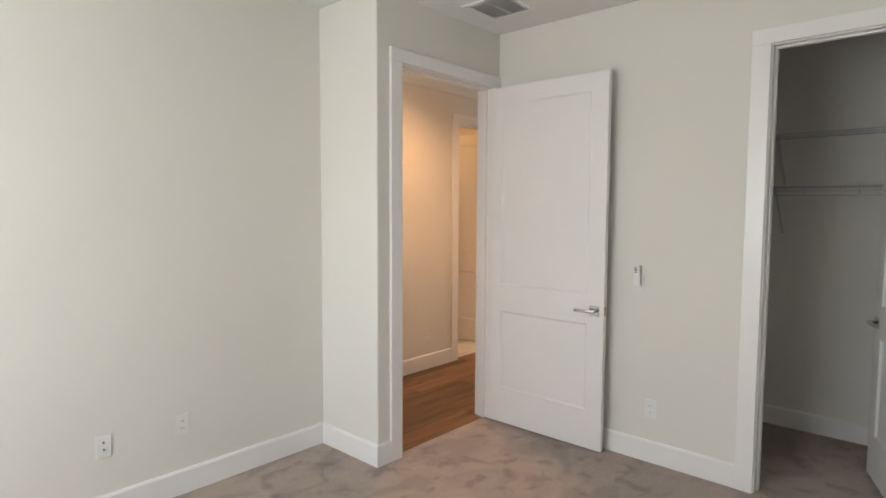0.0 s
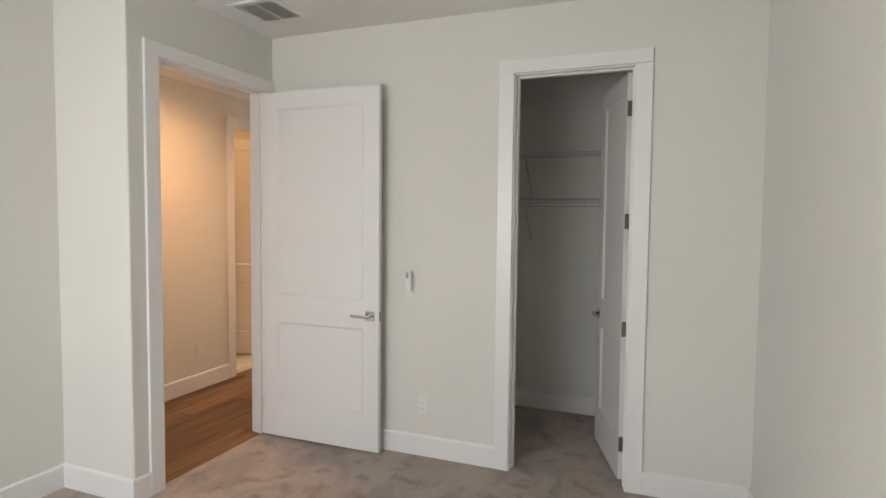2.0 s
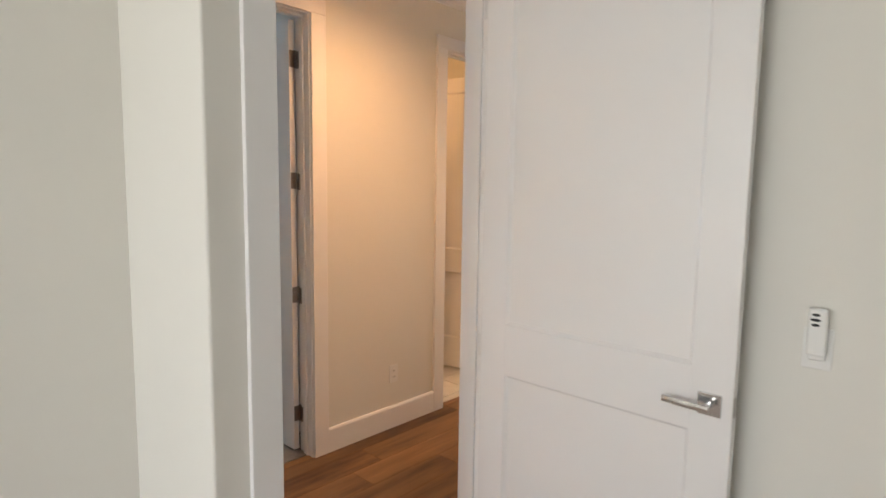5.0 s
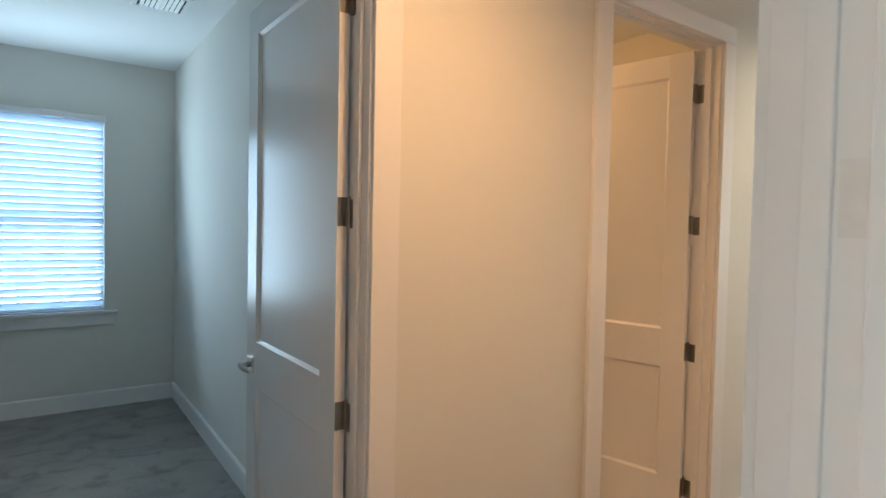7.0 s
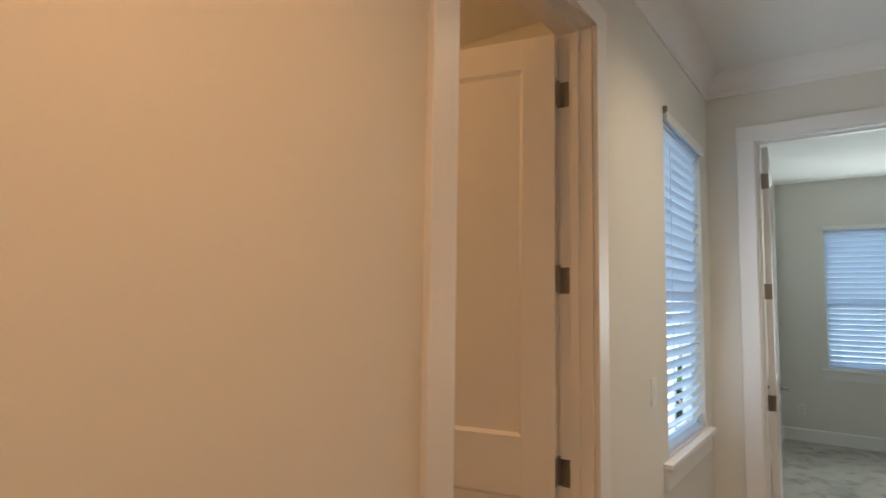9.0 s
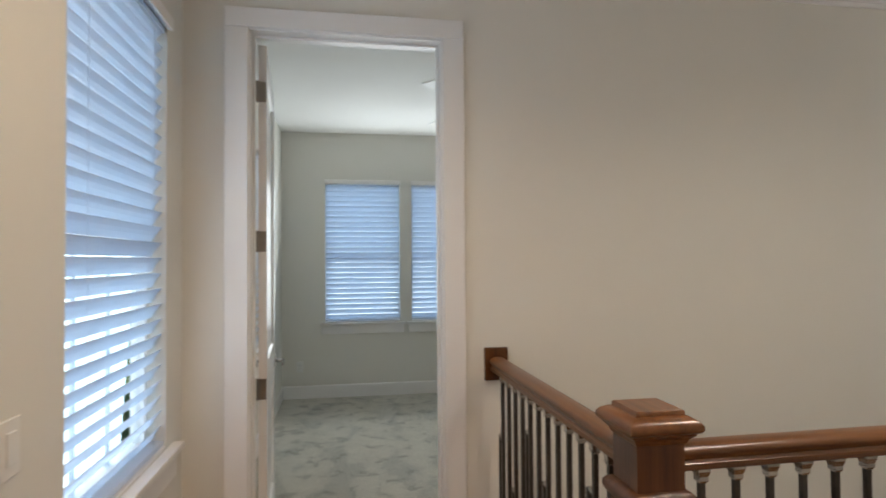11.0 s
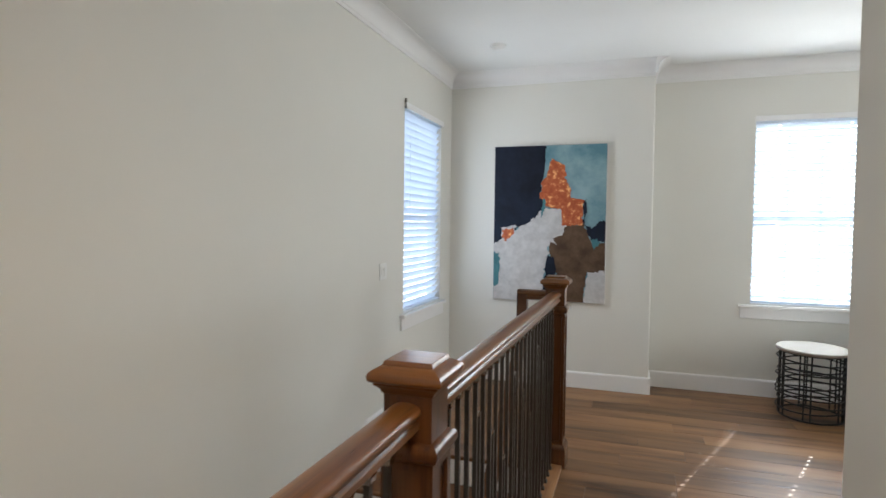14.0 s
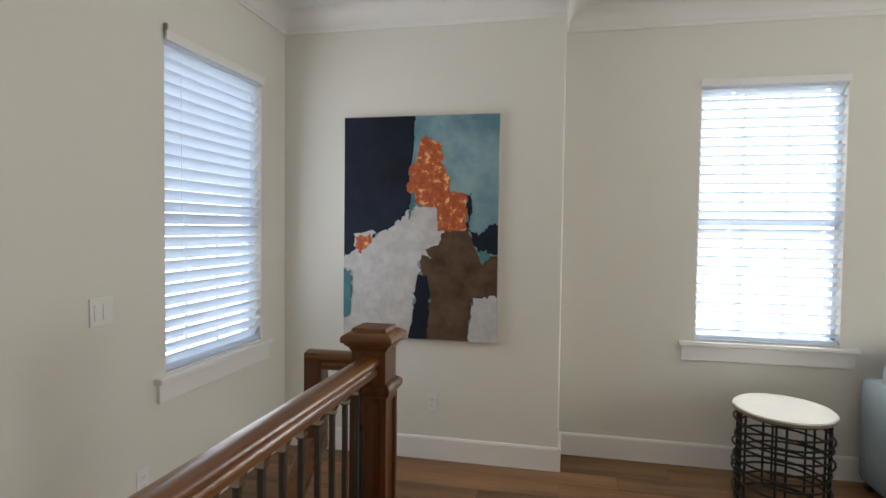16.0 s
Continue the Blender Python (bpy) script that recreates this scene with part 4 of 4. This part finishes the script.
# Guessed bathroom fitting, out of view above the stand-in point.
downlight(1.2, 2.4, 2.86, True, "added unseen lit warm recessed ceiling light in bathroom")
detector = thing("smoke_detector", pose(3.10, -5.51, CEILING), "small round white ceiling smoke detector", "detector")
bm = bmesh.new()
rod(bm, (0, 0, -0.0005), (0, 0, -0.022), 0.062, 28, 0.056)
part("base", bm, PLASTIC, detector)
bm = bmesh.new()
rod(bm, (0, 0, -0.022), (0, 0, -0.040), 0.046, 28, 0.030)
part("sensor", bm, PLASTIC, detector)

# ceiling fan in the far room
fan = thing("ceiling_fan", pose(5.40, -0.36, 2.90), "white three-blade ceiling fan in the far room", "ceiling fan")
bm = bmesh.new()
rod(bm, (0, 0, -0.0005), (0, 0, -0.05), 0.07, 20, 0.05)
rod(bm, (0, 0, -0.05), (0, 0, -0.20), 0.014, 12)
part("stem", bm, PLASTIC, fan)
bm = bmesh.new()
rod(bm, (0, 0, -0.20), (0, 0, -0.31), 0.11, 24, 0.09)
part("motor", bm, PLASTIC, fan)
for k in range(3):
    bm = bmesh.new()
    box(bm, 0.10, -0.065, -0.004, 0.70, 0.065, 0.004, bevel=0.003, turn=pose(0, 0, -0.26, 0, 0, 20 + 120 * k) @ pose(0, 0, 0, 4))
    part("blade", bm, PLASTIC, fan)

# ---- closet ----
def wire_shelf(z, rod_below):
    root = thing("wire_shelf", pose(0, 0, z), "white coated wire closet shelf on diagonal braces, greyed for shade", "shelf", "closet shelves")
    bm = bmesh.new()
    for y in np.arange(-2.815, -1.01, 0.0254):
        rod(bm, (1.245, y, 0), (0.945, y, 0), 0.0017, 5)
        rod(bm, (0.945, y, 0), (0.945, y, -0.032), 0.0017, 5)
    part("cross_wires", bm, WIRE, root)
    for x, dz in ((1.243, -0.004), (1.09, -0.004), (0.945, -0.004), (0.945, -0.033)):
        bm = bmesh.new()
        rod(bm, (x, -2.825, dz), (x, -1.005, dz), 0.0034, 8)
        part("long_wire", bm, WIRE, root)
    if rod_below:
        bm = bmesh.new()
        rod(bm, (0.975, -2.825, -0.062), (0.975, -1.005, -0.062), 0.0045, 8)
        for y in np.arange(-2.7, -1.05, 0.3):
            rod(bm, (0.975, y, -0.062), (0.955, y, -0.006), 0.003, 6)
        part("hanging_rod", bm, WIRE, root)
    for y in (-2.72, -1.63):
        bm = bmesh.new()
        rod(bm, (0.955, y, -0.012), (1.245, y, -0.30), 0.007, 8)
        box(bm, 1.243, y - 0.008, -0.33, 1.249, y + 0.008, -0.285)
        part("brace", bm, WIRE, root)
    return root


wire_shelf(2.10, False)
wire_shelf(1.75, True)

# ---- loft ----
from mathutils.geometry import delaunay_2d_cdt

PX0, PX1, PZ0, PZ1, PY = 2.287, 3.295, 0.775, 2.19, -6.262
painting = thing("abstract_painting", pose(0, 0, 0), "large abstract canvas in navy, teal, copper, white and brown", "painting")


def paint(name, a, b, scale=5.0, rough=0.7, pos=(0.35, 0.65), c=None):
    m, t, bs = nodes_of(name)
    v = place_of(t)
    n = noise_node(t, scale, 7, v, 0.65)
    n.inputs["Distortion"].default_value = 0.12
    stops = [(pos[0], a), (pos[1], b)] + ([(pos[1] + 0.06, c)] if c else [])
    r = ramp_node(t, n.outputs["Fac"], stops)
    t.links.new(r.outputs["Color"], bs.inputs["Base Color"])
    bs.inputs["Roughness"].default_value = rough
    bs.inputs["Specular IOR Level"].default_value = 0.22
    bump_node(t, bs, noise_node(t, 90, 6, v).outputs["Fac"], 0.35, 0.0015)
    return m


P_TEAL = paint("paint_teal", (0.10, 0.22, 0.27), (0.27, 0.40, 0.43), 3.0)
P_NAVY = paint("paint_navy", (0.006, 0.008, 0.016), (0.014, 0.022, 0.044), 3.0)
P_COPPER = paint("paint_copper", (0.37, 0.085, 0.034), (0.49, 0.13, 0.052), 24.0, 0.35, (0.40, 0.555), (0.90, 0.47, 0.19))
P_WHITE = paint("paint_white", (0.47, 0.46, 0.46), (0.60, 0.59, 0.585), 14.0)
P_BROWN = paint("paint_brown", (0.070, 0.040, 0.024), (0.140, 0.087, 0.055), 9.0)
P_DEEP = paint("paint_deep_teal", (0.05, 0.16, 0.19), (0.09, 0.24, 0.27), 6.0)
part("canvas", boxed(PX0, YP + 0.001, PZ0, PX1, PY, PZ1, bevel=0.003), P_WHITE, painting)
SHAPES = [
    (P_TEAL, "0,0 1,0 1,1 0,1"),
    (P_NAVY, "0,0 .47,0 .455,.18 .42,.30 .455,.38 .41,.47 .33,.50 .27,.53 .2,.54 .17,.6 .05,.64 0,.64"),
    (P_BROWN, ".61,.51 .81,.50 .85,.58 .88,.62 1,.61 1,.81 .84,.81 .82,1 .55,1 .57,.8 .54,.72 .51,.70 .50,.62 .57,.57"),
    (P_WHITE, "0,.635 .1,.60 .25,.52 .38,.47 .46,.40 .61,.41 .63,.48 .66,.51 .63,.57 .52,.6 .50,.7 .47,.82 .44,1 0,1"),
    (P_COPPER, ".52,.09 .64,.13 .65,.22 .70,.29 .70,.34 .81,.35 .80,.51 .62,.51 .61,.41 .49,.39 .46,.35 .42,.33 .43,.25 .48,.2"),
    (P_WHITE, ".065,.53 .205,.515 .215,.575 .15,.61 .08,.635"),
    (P_COPPER, ".085,.54 .185,.53 .195,.57 .14,.60 .095,.62"),
    (P_NAVY, ".50,.705 .55,.71 .58,.79 .555,1 .44,1 .47,.85"),
    (P_NAVY, ".82,.50 .88,.53 .95,.48 1,.48 1,.61 .88,.605 .85,.57"),
    (P_NAVY, ".805,.355 .835,.345 .84,.43 .815,.48 .805,.50"),
    (P_DEEP, "0,.69 .055,.70 .05,.905 0,.91"),
    (P_DEEP, ".88,.60 .93,.59 .945,.63 .90,.66"),
    (P_DEEP, ".452,.34 .475,.345 .468,.42 .435,.465 .44,.41"),
    (P_WHITE, ".505,.592 .555,.605 .585,.632 .545,.622"),
    (P_WHITE, ".85,.80 1,.80 1,1 .82,1 .835,.9"),
]
for layer, (mat, text) in enumerate(SHAPES):
    pts = [tuple(map(float, p.split(","))) for p in text.split()]
    ring, off = [], 0.0
    for (ua, va), (ub, vb) in zip(pts, pts[1:] + pts[:1]):
        span = math.hypot(ub - ua, vb - va)
        across = Vector((va - vb, ub - ua)) / span
        steps = max(1, round(span / 0.0085))
        for k in range(steps):
            f = k / steps
            u, v = ua + (ub - ua) * f, va + (vb - va) * f
            if random.random() < 0.5:
                off = random.gauss(0, 0.0058)
            if k and 0.004 < u < 0.996 and 0.004 < v < 0.996:
                u, v = u + across.x * off, v + across.y * off * 0.8
            ring.append((min(max(u, 0.003), 0.997), min(max(v, 0.003), 0.997)))
    bm = bmesh.new()
    y = PY + 0.0008 * (layer + 1)
    flat, _, tris, *_ = delaunay_2d_cdt([Vector(p) for p in ring], [], [list(range(len(ring)))], 1, 1e-5)
    verts = [bm.verts.new((PX1 - u * (PX1 - PX0), y, PZ1 - v * (PZ1 - PZ0))) for u, v in flat]
    for tri in tris:
        bm.faces.new([verts[i] for i in tri])
    solid = bmesh.ops.extrude_face_region(bm, geom=list(bm.faces))
    bmesh.ops.translate(bm, verts=[g for g in solid["geom"] if isinstance(g, bmesh.types.BMVert)], vec=(0, -0.0006, 0))
    part("paint_patch", bm, mat, painting)

TX, TY = 0.712, -6.155
table = thing("side_table", pose(TX, TY, 0.0), "oval white-topped side table on black wire base", "side table")


def oval(bm, rx, ry, z, radius, tilt=0.0, phase=0.0, cx=0.0, cy=0.0):
    """A wire ring, its height swaying round the oval."""
    n = 40
    loops = []
    for i in range(n):
        a = i * math.tau / n
        c = Vector((cx + rx * math.cos(a), cy + ry * math.sin(a), z + tilt * math.sin(a + phase)))
        out = Vector((math.cos(a) / rx, math.sin(a) / ry, 0)).normalized()
        loops.append([bm.verts.new(c + out * radius * math.cos(k * math.tau / 6) + Vector((0, 0, radius * math.sin(k * math.tau / 6)))) for k in range(6)])
    for i in range(n):
        p, q = loops[i], loops[(i + 1) % n]
        for k in range(6):
            bm.faces.new((p[k], p[(k + 1) % 6], q[(k + 1) % 6], q[k]))


bm = bmesh.new()
bmesh.ops.create_cone(bm, cap_ends=True, segments=48, radius1=1, radius2=1, depth=0.024, matrix=Matrix.LocRotScale((0, 0, 0.524), None, (0.245, 0.272, 1)))
bmesh.ops.bevel(bm, geom=[e for e in bm.edges if abs(e.verts[0].co.z - e.verts[1].co.z) < 1e-4], offset=0.004, segments=2, affect="EDGES")
part("tabletop", bm, MARBLE, table, "glossy white oval top")
bm = bmesh.new()
bmesh.ops.create_cone(bm, cap_ends=True, segments=48, radius1=1, radius2=1, depth=0.015, matrix=Matrix.LocRotScale((0, 0, 0.5205), None, (0.2465, 0.2735, 1)))
part("edge_band", bm, EDGE_BAND, table, "thin grey-brown edge band")
bm = bmesh.new()
oval(bm, 0.224, 0.250, 0.506, 0.0065)
part("top_ring", bm, BLACK, table)
bm = bmesh.new()
oval(bm, 0.220, 0.245, 0.008, 0.0075)
part("foot_ring", bm, BLACK, table)
for i in range(9):
    bm = bmesh.new()
    oval(bm, 0.226 + random.uniform(0.0, 0.012), 0.250 + random.uniform(0.0, 0.012), 0.075 + i * 0.0465, 0.0062, random.uniform(0.006, 0.020), random.uniform(0, 6.28), random.uniform(-0.012, 0.012), random.uniform(-0.010, 0.010))
    part("wire_ring", bm, BLACK, table)
for degrees_round in (-14, 2, 18, 62, 74, 128, 141, 153, 166, 205, 218, 262, 275, 318, 331):
    a = radians(degrees_round)
    bm = bmesh.new()
    x, y = 0.217 * math.cos(a), 0.242 * math.sin(a)
    rod(bm, (x, y, 0.008), (x, y, 0.511), 0.0064, 8)
    part("upright", bm, BLACK, table)

sofa = thing("sofa", pose(0, 0, 0), "pale blue-grey upholstered sofa against the wall", "sofa")
SX, SY0, SY1 = 0.190, -6.53, -5.58


def swollen(p, c, half, soft):
    """A point of a box drawn in towards the ball inside it."""
    q = Vector([(p - c)[i] / half[i] for i in range(3)])
    k = 1 - soft * (1 - max(abs(q.x), abs(q.y), abs(q.z)) / max(q.length, 1e-6))
    return c + Vector([q[i] * k * half[i] for i in range(3)])


def pillow_mesh(x0, y0, z0, x1, y1, z1, soft):
    bm = bmesh.new()
    box(bm, x0, y0, z0, x1, y1, z1)
    bmesh.ops.subdivide_edges(bm, edges=bm.edges[:], cuts=7, use_grid_fill=True)
    c = Vector(((x0 + x1) / 2, (y0 + y1) / 2, (z0 + z1) / 2))
    half = Vector(((x1 - x0) / 2, (y1 - y0) / 2, (z1 - z0) / 2))
    for v in bm.verts:
        v.co = swollen(v.co, c, half, soft)
    return bm


def piping_mesh(x0, z0, x1, z1, y, y0, y1, soft, radius=0.006):
    """A welt cord along the front seam of a cushion."""
    c = Vector(((x0 + x1) / 2, (y0 + y1) / 2, (z0 + z1) / 2))
    half = Vector(((x1 - x0) / 2, (y1 - y0) / 2, (z1 - z0) / 2))
    corners = [(x0, z0), (x1, z0), (x1, z1), (x0, z1)]
    pts = []
    for (xa, za), (xb, zb) in zip(corners, corners[1:] + corners[:1]):
        pts += [swollen(Vector((xa + (xb - xa) * k / 12, y, za + (zb - za) * k / 12)), c, half, soft) for k in range(12)]
    bm = bmesh.new()
    for p, q in zip(pts, pts[1:] + pts[:1]):
        rod(bm, p, q, radius, 6)
    return bm


def arm_mesh(x0, x1):
    """A track arm: flat sides, a softly rounded top and front."""
    bm = bmesh.new()
    box(bm, x0, SY0, 0.045, x1, SY1, 0.655, bevel=0.045)
    bmesh.ops.subdivide_edges(bm, edges=[e for e in bm.edges if e.calc_length() > 0.4], cuts=4, use_grid_fill=True)
    return bm


part("arm", arm_mesh(SX - 0.23, SX), SOFA, sofa, smooth="angle")
part("arm", arm_mesh(SX - 2.33, SX - 2.10), SOFA, sofa, smooth="angle")
part("backrest", pillow_mesh(SX - 2.12, SY0, 0.05, SX - 0.21, SY0 + 0.16, 0.74, 0.12), SOFA, sofa, smooth=True)
part("seat_base", boxed(SX - 2.1, SY0 + 0.14, 0.05, SX - 0.23, SY1 - 0.02, 0.27, bevel=0.02), SOFA, sofa)
for k in range(2):
    x0 = SX - 2.09 + 0.93 * k
    part("seat_cushion", pillow_mesh(x0, SY0 + 0.18, 0.265, x0 + 0.925, SY1, 0.46, 0.3), SOFA, sofa, smooth=True)
    x1 = SX - 0.035 if k else SX - 1.17
    x0 = SX - 1.15 if k else SX - 2.08
    cushion = part("back_cushion", pillow_mesh(x0, -0.10, 0.0, x1, 0.10, 0.45, 0.42), SOFA, sofa, smooth=True)
    cushion.matrix_basis = pose(0, SY0 + 0.25, 0.455, 14, 0, 0)
    part("piping", piping_mesh(x0, 0.0, x1, 0.45, 0.10, -0.10, 0.10, 0.42), SOFA_WELT, cushion, "darker welt piping", smooth=True)
for x in (SX - 2.27, SX - 0.06):
    for y in (SY0 + 0.06, SY1 - 0.06):
        part("foot", boxed(x - 0.025, y - 0.025, 0.0005, x + 0.025, y + 0.025, 0.05), BLACK, sofa)
pillow = tagged(part("throw_pillow", pillow_mesh(-0.23, -0.07, 0.0, 0.23, 0.07, 0.42, 0.55), SOFA_PALE, smooth=True), "mottled grey-blue throw pillow leaning on sofa cushion", "pillow")
pillow.matrix_basis = pose(SX - 0.46, SY0 + 0.47, 0.455, 18, 0, 6)

rug = thing("area_rug", pose(0, 0, 0), "cream woven rug with fringed end", "rug")
part("weave", boxed(-1.7, -5.40, 0.0006, 0.40, -3.9, 0.011, bevel=0.003), RUG, rug)
for i in range(60):
    y = -5.39 + i * 0.025
    bm = bmesh.new()
    box(bm, 0.40, y - 0.005, 0.0008, 0.455 + random.uniform(-0.01, 0.01), y + 0.005, 0.0045)
    part("fringe", bm, RUG, rug)

# ---- outside ----
GRASS = plain("lawn", (0.06, 0.10, 0.03), 0.95, vary=0.4, scale=1.5)
FENCE = plain("cedar_fence", (0.34, 0.24, 0.15), 0.8, vary=0.2, scale=6)
SIDING = plain("house_siding", (0.62, 0.64, 0.66), 0.7, vary=0.05, scale=2)
SIDING_WARM = plain("house_stucco", (0.66, 0.58, 0.46), 0.8, vary=0.06, scale=2)
SHINGLE = plain("roof_shingle", (0.16, 0.15, 0.15), 0.9, vary=0.25, scale=8)
PANE_DARK = plain("far_pane", (0.05, 0.07, 0.09), 0.08, vary=0.1)
LEAF = plain("leaf", (0.07, 0.13, 0.03), 0.6, vary=0.35, scale=4)
BARK = plain("bark", (0.12, 0.09, 0.06), 0.9, vary=0.3, scale=10)
bm = bmesh.new()
bmesh.ops.create_circle(bm, cap_ends=True, segments=64, radius=900, matrix=Matrix.Translation((0, 0, -3.4)))
tagged(part("ground", bm, GRASS), "mown green lawn around the house", "ground", kind="structure")


def house(x, y, spin, wide, deep, tall, skin, label):
    root = thing("house", pose(x, y, -3.4, 0, 0, spin), label, "house", "neighbouring houses")
    part("wall", boxed(-wide / 2, -deep / 2, 0, wide / 2, deep / 2, tall), skin, root)
    bm = bmesh.new()
    e, top = 0.45, tall + wide * 0.22
    a = [bm.verts.new(p) for p in ((-wide / 2 - e, -deep / 2 - e, tall), (wide / 2 + e, -deep / 2 - e, tall), (wide / 2 + e, deep / 2 + e, tall), (-wide / 2 - e, deep / 2 + e, tall), (-wide / 2 + 2, 0, top), (wide / 2 - 2, 0, top))]
    for q in ((0, 1, 5, 4), (2, 3, 4, 5), (1, 2, 5), (3, 0, 4), (3, 2, 1, 0)):
        bm.faces.new([a[i] for i in q])
    part("roof", bm, SHINGLE, root)
    for storey in range(2):
        for k in range(3):
            u, w = (k - 1) * wide / 3.2, 1.0 + storey * 2.9
            win = part("window", boxed(u - 0.62, -deep / 2 - 0.06, w - 0.08, u + 0.62, -deep / 2 - 0.001, w + 1.58), TRIM, root)
            part("pane", boxed(u - 0.52, -deep / 2 - 0.075, w, u + 0.52, -deep / 2 - 0.061, w + 1.48), PANE_DARK, win)


house(17.5, -3.0, -90, 14, 9, 5.9, SIDING, "pale grey sided two-storey neighbouring house")
house(3.0, 19.0, 0, 13, 9, 5.6, SIDING_WARM, "tan stucco two-storey neighbouring house")
house(0.5, -21.0, 180, 14, 9, 5.4, SIDING, "pale grey sided two-storey neighbouring house")


def fence(x0, y0, x1, y1, label):
    root = thing("fence", pose(0, 0, -3.4), label, "fence", "garden fences")
    n = round(math.dist((x0, y0), (x1, y1)) / 0.16)
    spin = math.degrees(math.atan2(y1 - y0, x1 - x0))
    board = bpy.data.meshes.new("board")
    bm = bmesh.new()
    box(bm, -0.072, -0.01, 0.02, 0.072, 0.01, 1.85)
    bm.to_mesh(board)
    bm.free()
    board.materials.append(FENCE)
    for i in range(n):
        ob = new("board", board)
        ob.parent = root
        f = (i + 0.5) / n
        ob.matrix_basis = pose(x0 + (x1 - x0) * f, y0 + (y1 - y0) * f, random.uniform(-0.02, 0.01), 0, 0, spin)


fence(-6, 10.5, 10, 10.5, "cedar board fence behind the lawn")
fence(11, -9, 11, 8, "cedar board fence beside the lawn")


def tree(x, y, tall, label):
    root = thing("tree", pose(x, y, -3.4), label, "tree", "garden trees")
    bm = bmesh.new()
    rod(bm, (0, 0, 0), (0.05, 0, tall * 0.5), 0.16, 10, 0.10)
    ends = []
    for k in range(7):
        a = k * 2.4
        p = Vector((0.04, 0, tall * (0.32 + 0.03 * k)))
        q = p + Vector((math.cos(a) * tall * 0.2, math.sin(a) * tall * 0.2, tall * 0.24))
        rod(bm, p, q, 0.05, 6, 0.02)
        ends.append(q)
    part("trunk", bm, BARK, root)
    verts, faces = [], []
    for k in range(1500):
        c = random.choice(ends) + Vector((random.gauss(0, 0.12), random.gauss(0, 0.12), random.gauss(0.03, 0.11))) * tall
        d = Vector((random.uniform(-1, 1), random.uniform(-1, 1), random.uniform(-1, 1))).normalized()
        s = d.orthogonal().normalized()
        size = random.uniform(0.07, 0.15)
        i = len(verts)
        verts += [c - d * size, c + s * size * 0.5, c + d * size, c - s * size * 0.5]
        faces.append((i, i + 1, i + 2, i + 3))
    me = bpy.data.meshes.new("crown")
    me.from_pydata([tuple(v) for v in verts], [], faces)
    me.materials.append(LEAF)
    crown_ob = new("crown", me)
    crown_ob.parent = root


tree(1.6, 8.2, 6.0, "young green leafy tree on the lawn")
tree(9.2, -6.6, 5.2, "young green leafy tree beside the fence")
tree(9.6, 2.2, 4.6, "young green leafy tree beside the fence")

# ---- floor pieces ----
def plank_mesh():
    """A unit plank with eased long edges, scaled to each board."""
    bm = bmesh.new()
    e = 0.012
    square = [(-0.5, -0.5), (0.5, -0.5), (0.5, 0.5), (-0.5, 0.5)]
    rings = [[bm.verts.new((x, y, z)) for x, y in [(sx * (1 - i * 0.0012), sy * (1 - i * e)) for sx, sy in square]] for i, z in ((0, -1.0), (0, -0.12), (1, 0.0))]
    for a, b in zip(rings, rings[1:]):
        for i in range(4):
            bm.faces.new((a[i], a[(i + 1) % 4], b[(i + 1) % 4], b[i]))
    bm.faces.new(rings[-1])
    bm.faces.new(rings[0][::-1])
    bmesh.ops.recalc_face_normals(bm, faces=bm.faces)
    me = bpy.data.meshes.new("plank")
    bm.to_mesh(me)
    bm.free()
    me.materials.append(OAK_FLOOR)
    return me


PLANK = plank_mesh()
WIDE = 0.182
for x0, y0, x1, y1 in WOOD_RECTS:
    row0, row1 = math.floor((y0 + 4.48) / WIDE + 1e-6), math.ceil((y1 + 4.48) / WIDE - 1e-6)
    for row in range(row0, row1):
        ya, yb = max(y0, row * WIDE - 4.48), min(y1, (row + 1) * WIDE - 4.48)
        if yb - ya < 0.004:
            continue
        shift = random.Random(row * 7 + 3).uniform(0, 1.45)
        k = math.floor((x0 - shift) / 1.45)
        while shift + k * 1.45 < x1:
            xa, xb = max(x0, shift + k * 1.45), min(x1, shift + (k + 1) * 1.45)
            k += 1
            if xb - xa < 0.004:
                continue
            ob = new("plank", PLANK)
            ob.parent = floor_hall
            ob.matrix_basis = Matrix.LocRotScale(((xa + xb) / 2, (ya + yb) / 2, 0.0), None, (xb - xa - 0.0012, yb - ya - 0.0012, 0.011))

tile = bpy.data.meshes.new("tile")
bm = bmesh.new()
box(bm, -0.298, -0.148, -0.006, 0.298, 0.148, 0.003)
bm.to_mesh(tile)
bm.free()
tile.materials.append(TILE)
for i in range(3):
    for j in range(7):
        ob = new("tile", tile)
        ob.parent = floor_bath
        ob.location = (0.56 + 0.602 * i + (0.3 if j % 2 else 0.0), 1.55 + 0.302 * j, 0.0)
